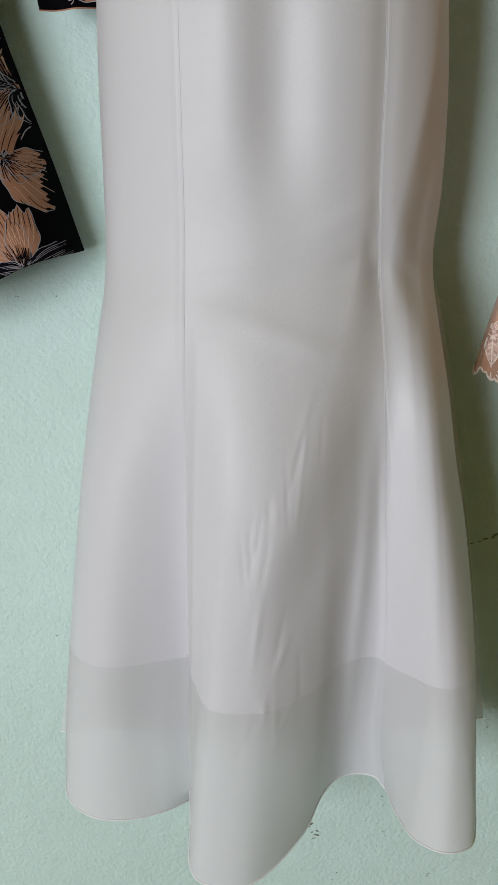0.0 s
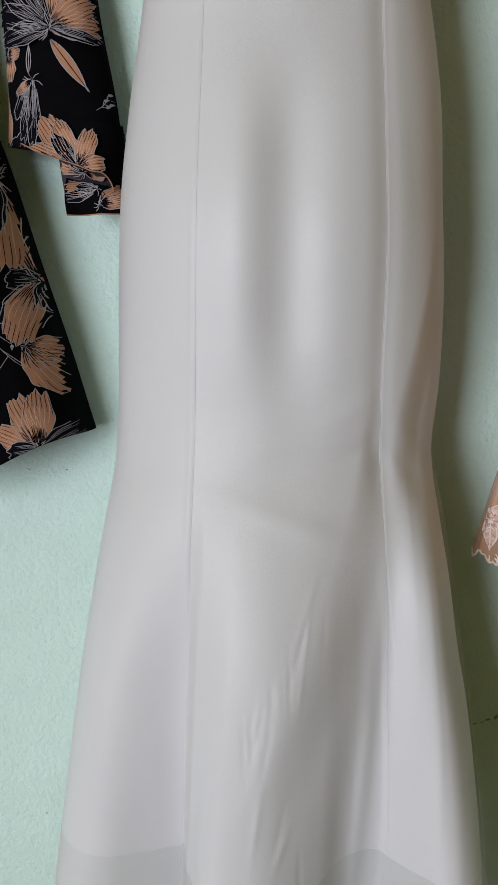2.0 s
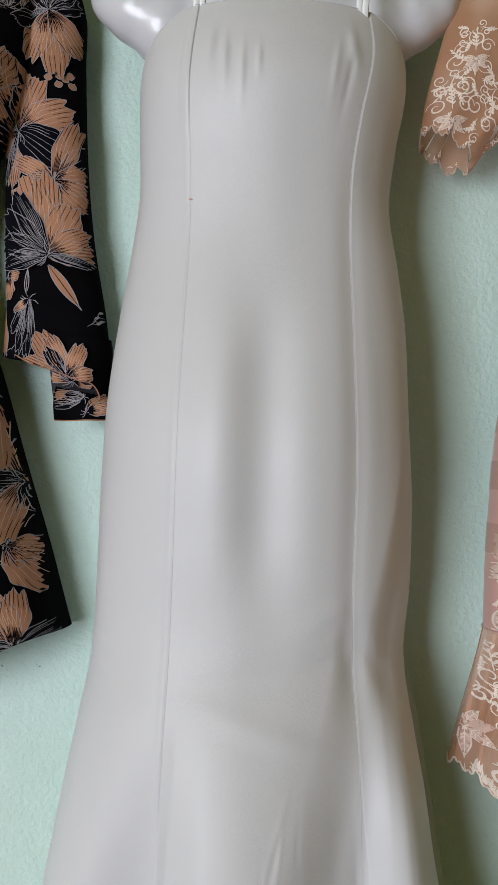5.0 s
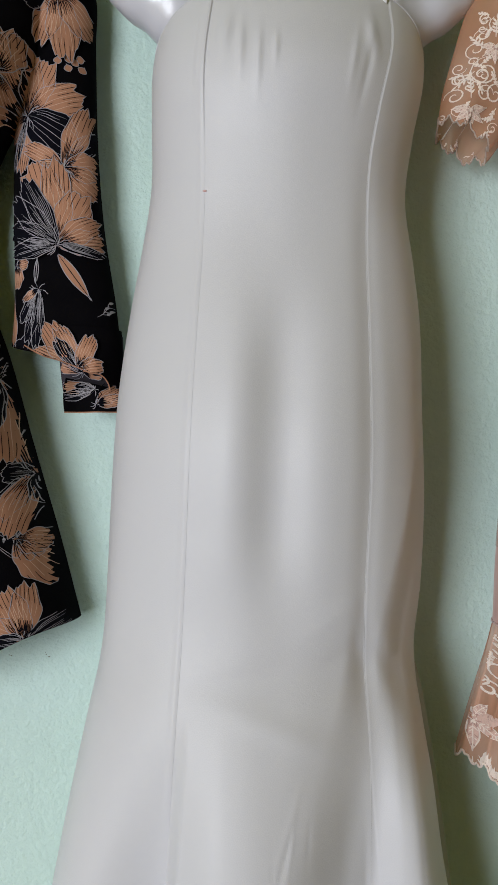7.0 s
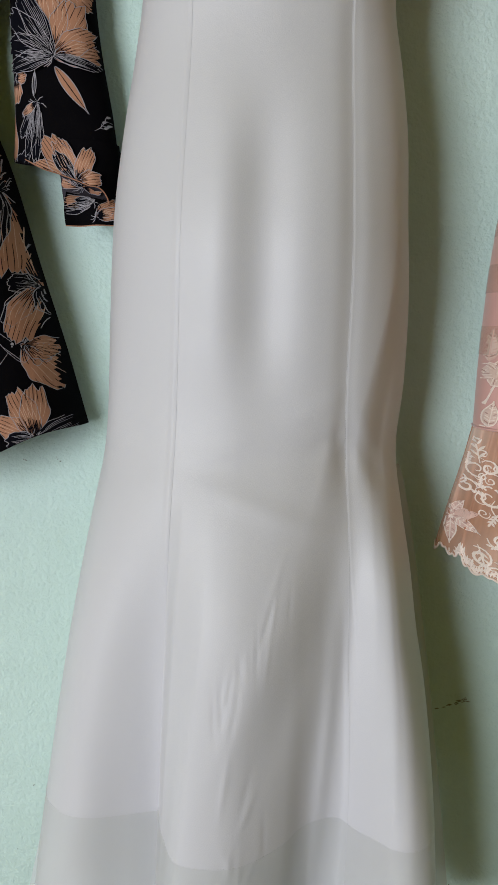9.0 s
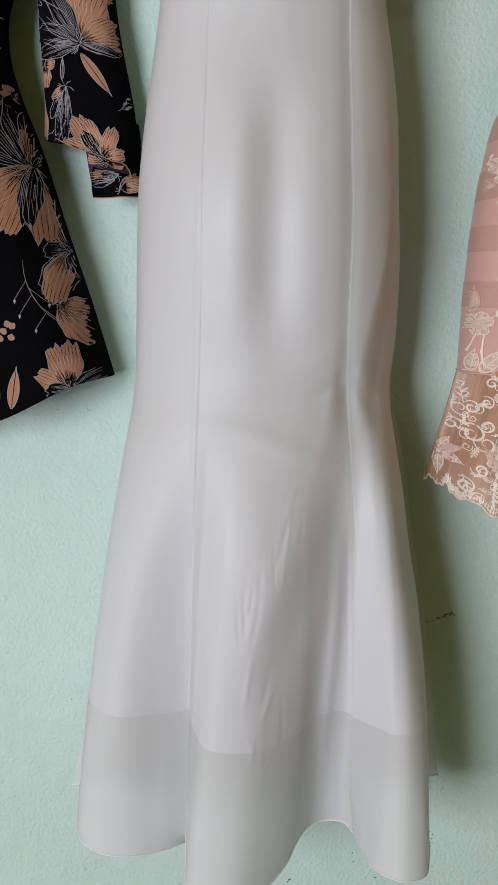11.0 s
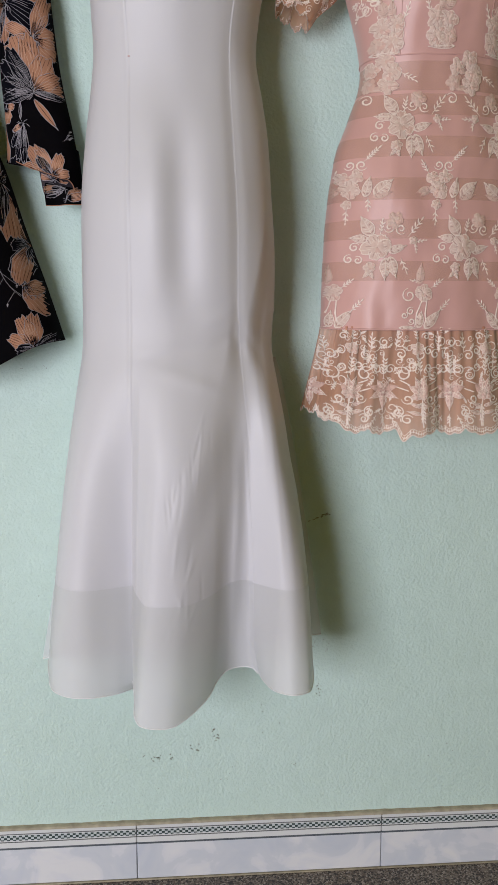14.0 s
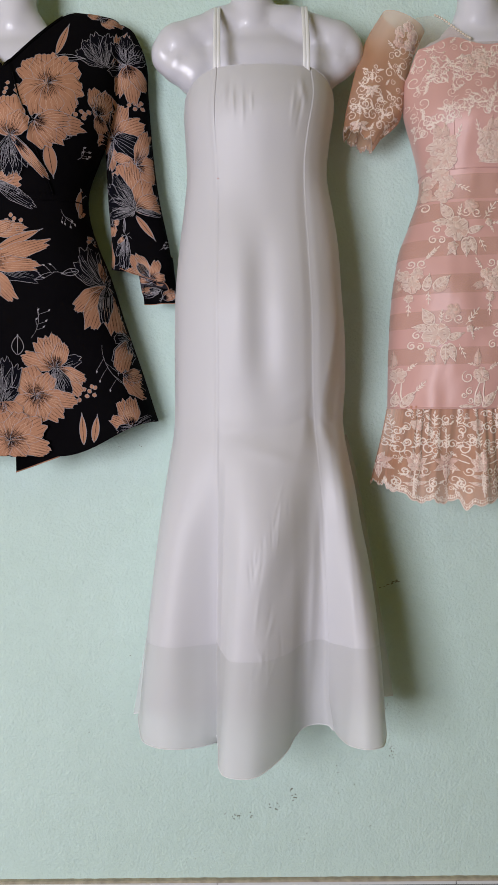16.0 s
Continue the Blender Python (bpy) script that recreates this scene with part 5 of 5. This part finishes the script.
part("mortar_bead", sheet(mortar, 900, 3), GROUT, skirting, "stained brown mortar line above the tiles")
part("floor_joint", box(X0, X1, 0.984, 0.9885, -0.001, 0.0022), GROUT, skirting, "stained joint at the floor")


def mark(x, z, length, width, ang, mat, name, seed, n=16):
    rnd = random.Random(seed)
    bm = bmesh.new()
    vs = []
    ca, sa = math.cos(radians(ang)), math.sin(radians(ang))
    for k in range(n):
        a = 2 * math.pi * k / n
        q = rnd.uniform(0.55, 1.1)
        dx, dz = length / 2 * math.cos(a) * q, width / 2 * math.sin(a) * q
        vs.append(bm.verts.new((x + dx * ca - dz * sa, 0.9993, z + dx * sa + dz * ca)))
    bm.faces.new(vs[::-1])
    part(name, bm, mat, wall, smooth=False)


dash = random.Random(3)
for k in range(34):
    s = dash.random()
    mark(0.444 + 0.040 * s, 0.7405 + 0.0150 * s + dash.gauss(0, 0.0006 + 0.0012 * s), dash.uniform(0.003, 0.008), dash.uniform(0.0007, 0.0016), dash.uniform(5, 45), SCUFF, "scuff", 400 + k, 9)
k = 20
for cx, cz, n, sx, sz, big in ((0.155, 0.258, 16, 0.022, 0.006, 0.005), (0.263, 0.297, 7, 0.006, 0.012, 0.006), (0.221, 0.276, 8, 0.012, 0.008, 0.005), (0.476, 0.49, 9, 0.016, 0.012, 0.0035), (0.47, 0.385, 10, 0.008, 0.014, 0.0045), (0.419, 0.232, 5, 0.008, 0.004, 0.003),
                                 (-0.041, 1.040, 3, 0.012, 0.003, 0.0032), (-0.09, 1.038, 2, 0.01, 0.002, 0.003), (0.30, 0.21, 6, 0.05, 0.03, 0.003), (0.05, 0.17, 7, 0.10, 0.03, 0.003), (0.72, 0.25, 7, 0.08, 0.10, 0.003), (-0.10, 0.55, 6, 0.06, 0.10, 0.003), (0.09, 1.62, 3, 0.02, 0.03, 0.003), (0.36, 0.33, 5, 0.04, 0.03, 0.0045)):
    rnd = random.Random(k)
    for j in range(n):
        k += 1
        mark(cx + rnd.gauss(0, sx * 0.6), cz + rnd.gauss(0, sz * 0.6), big * rnd.uniform(0.4, 1.2), big * rnd.uniform(0.2, 0.6), rnd.uniform(-60, 60), SCUFF, "chip", k, 9)
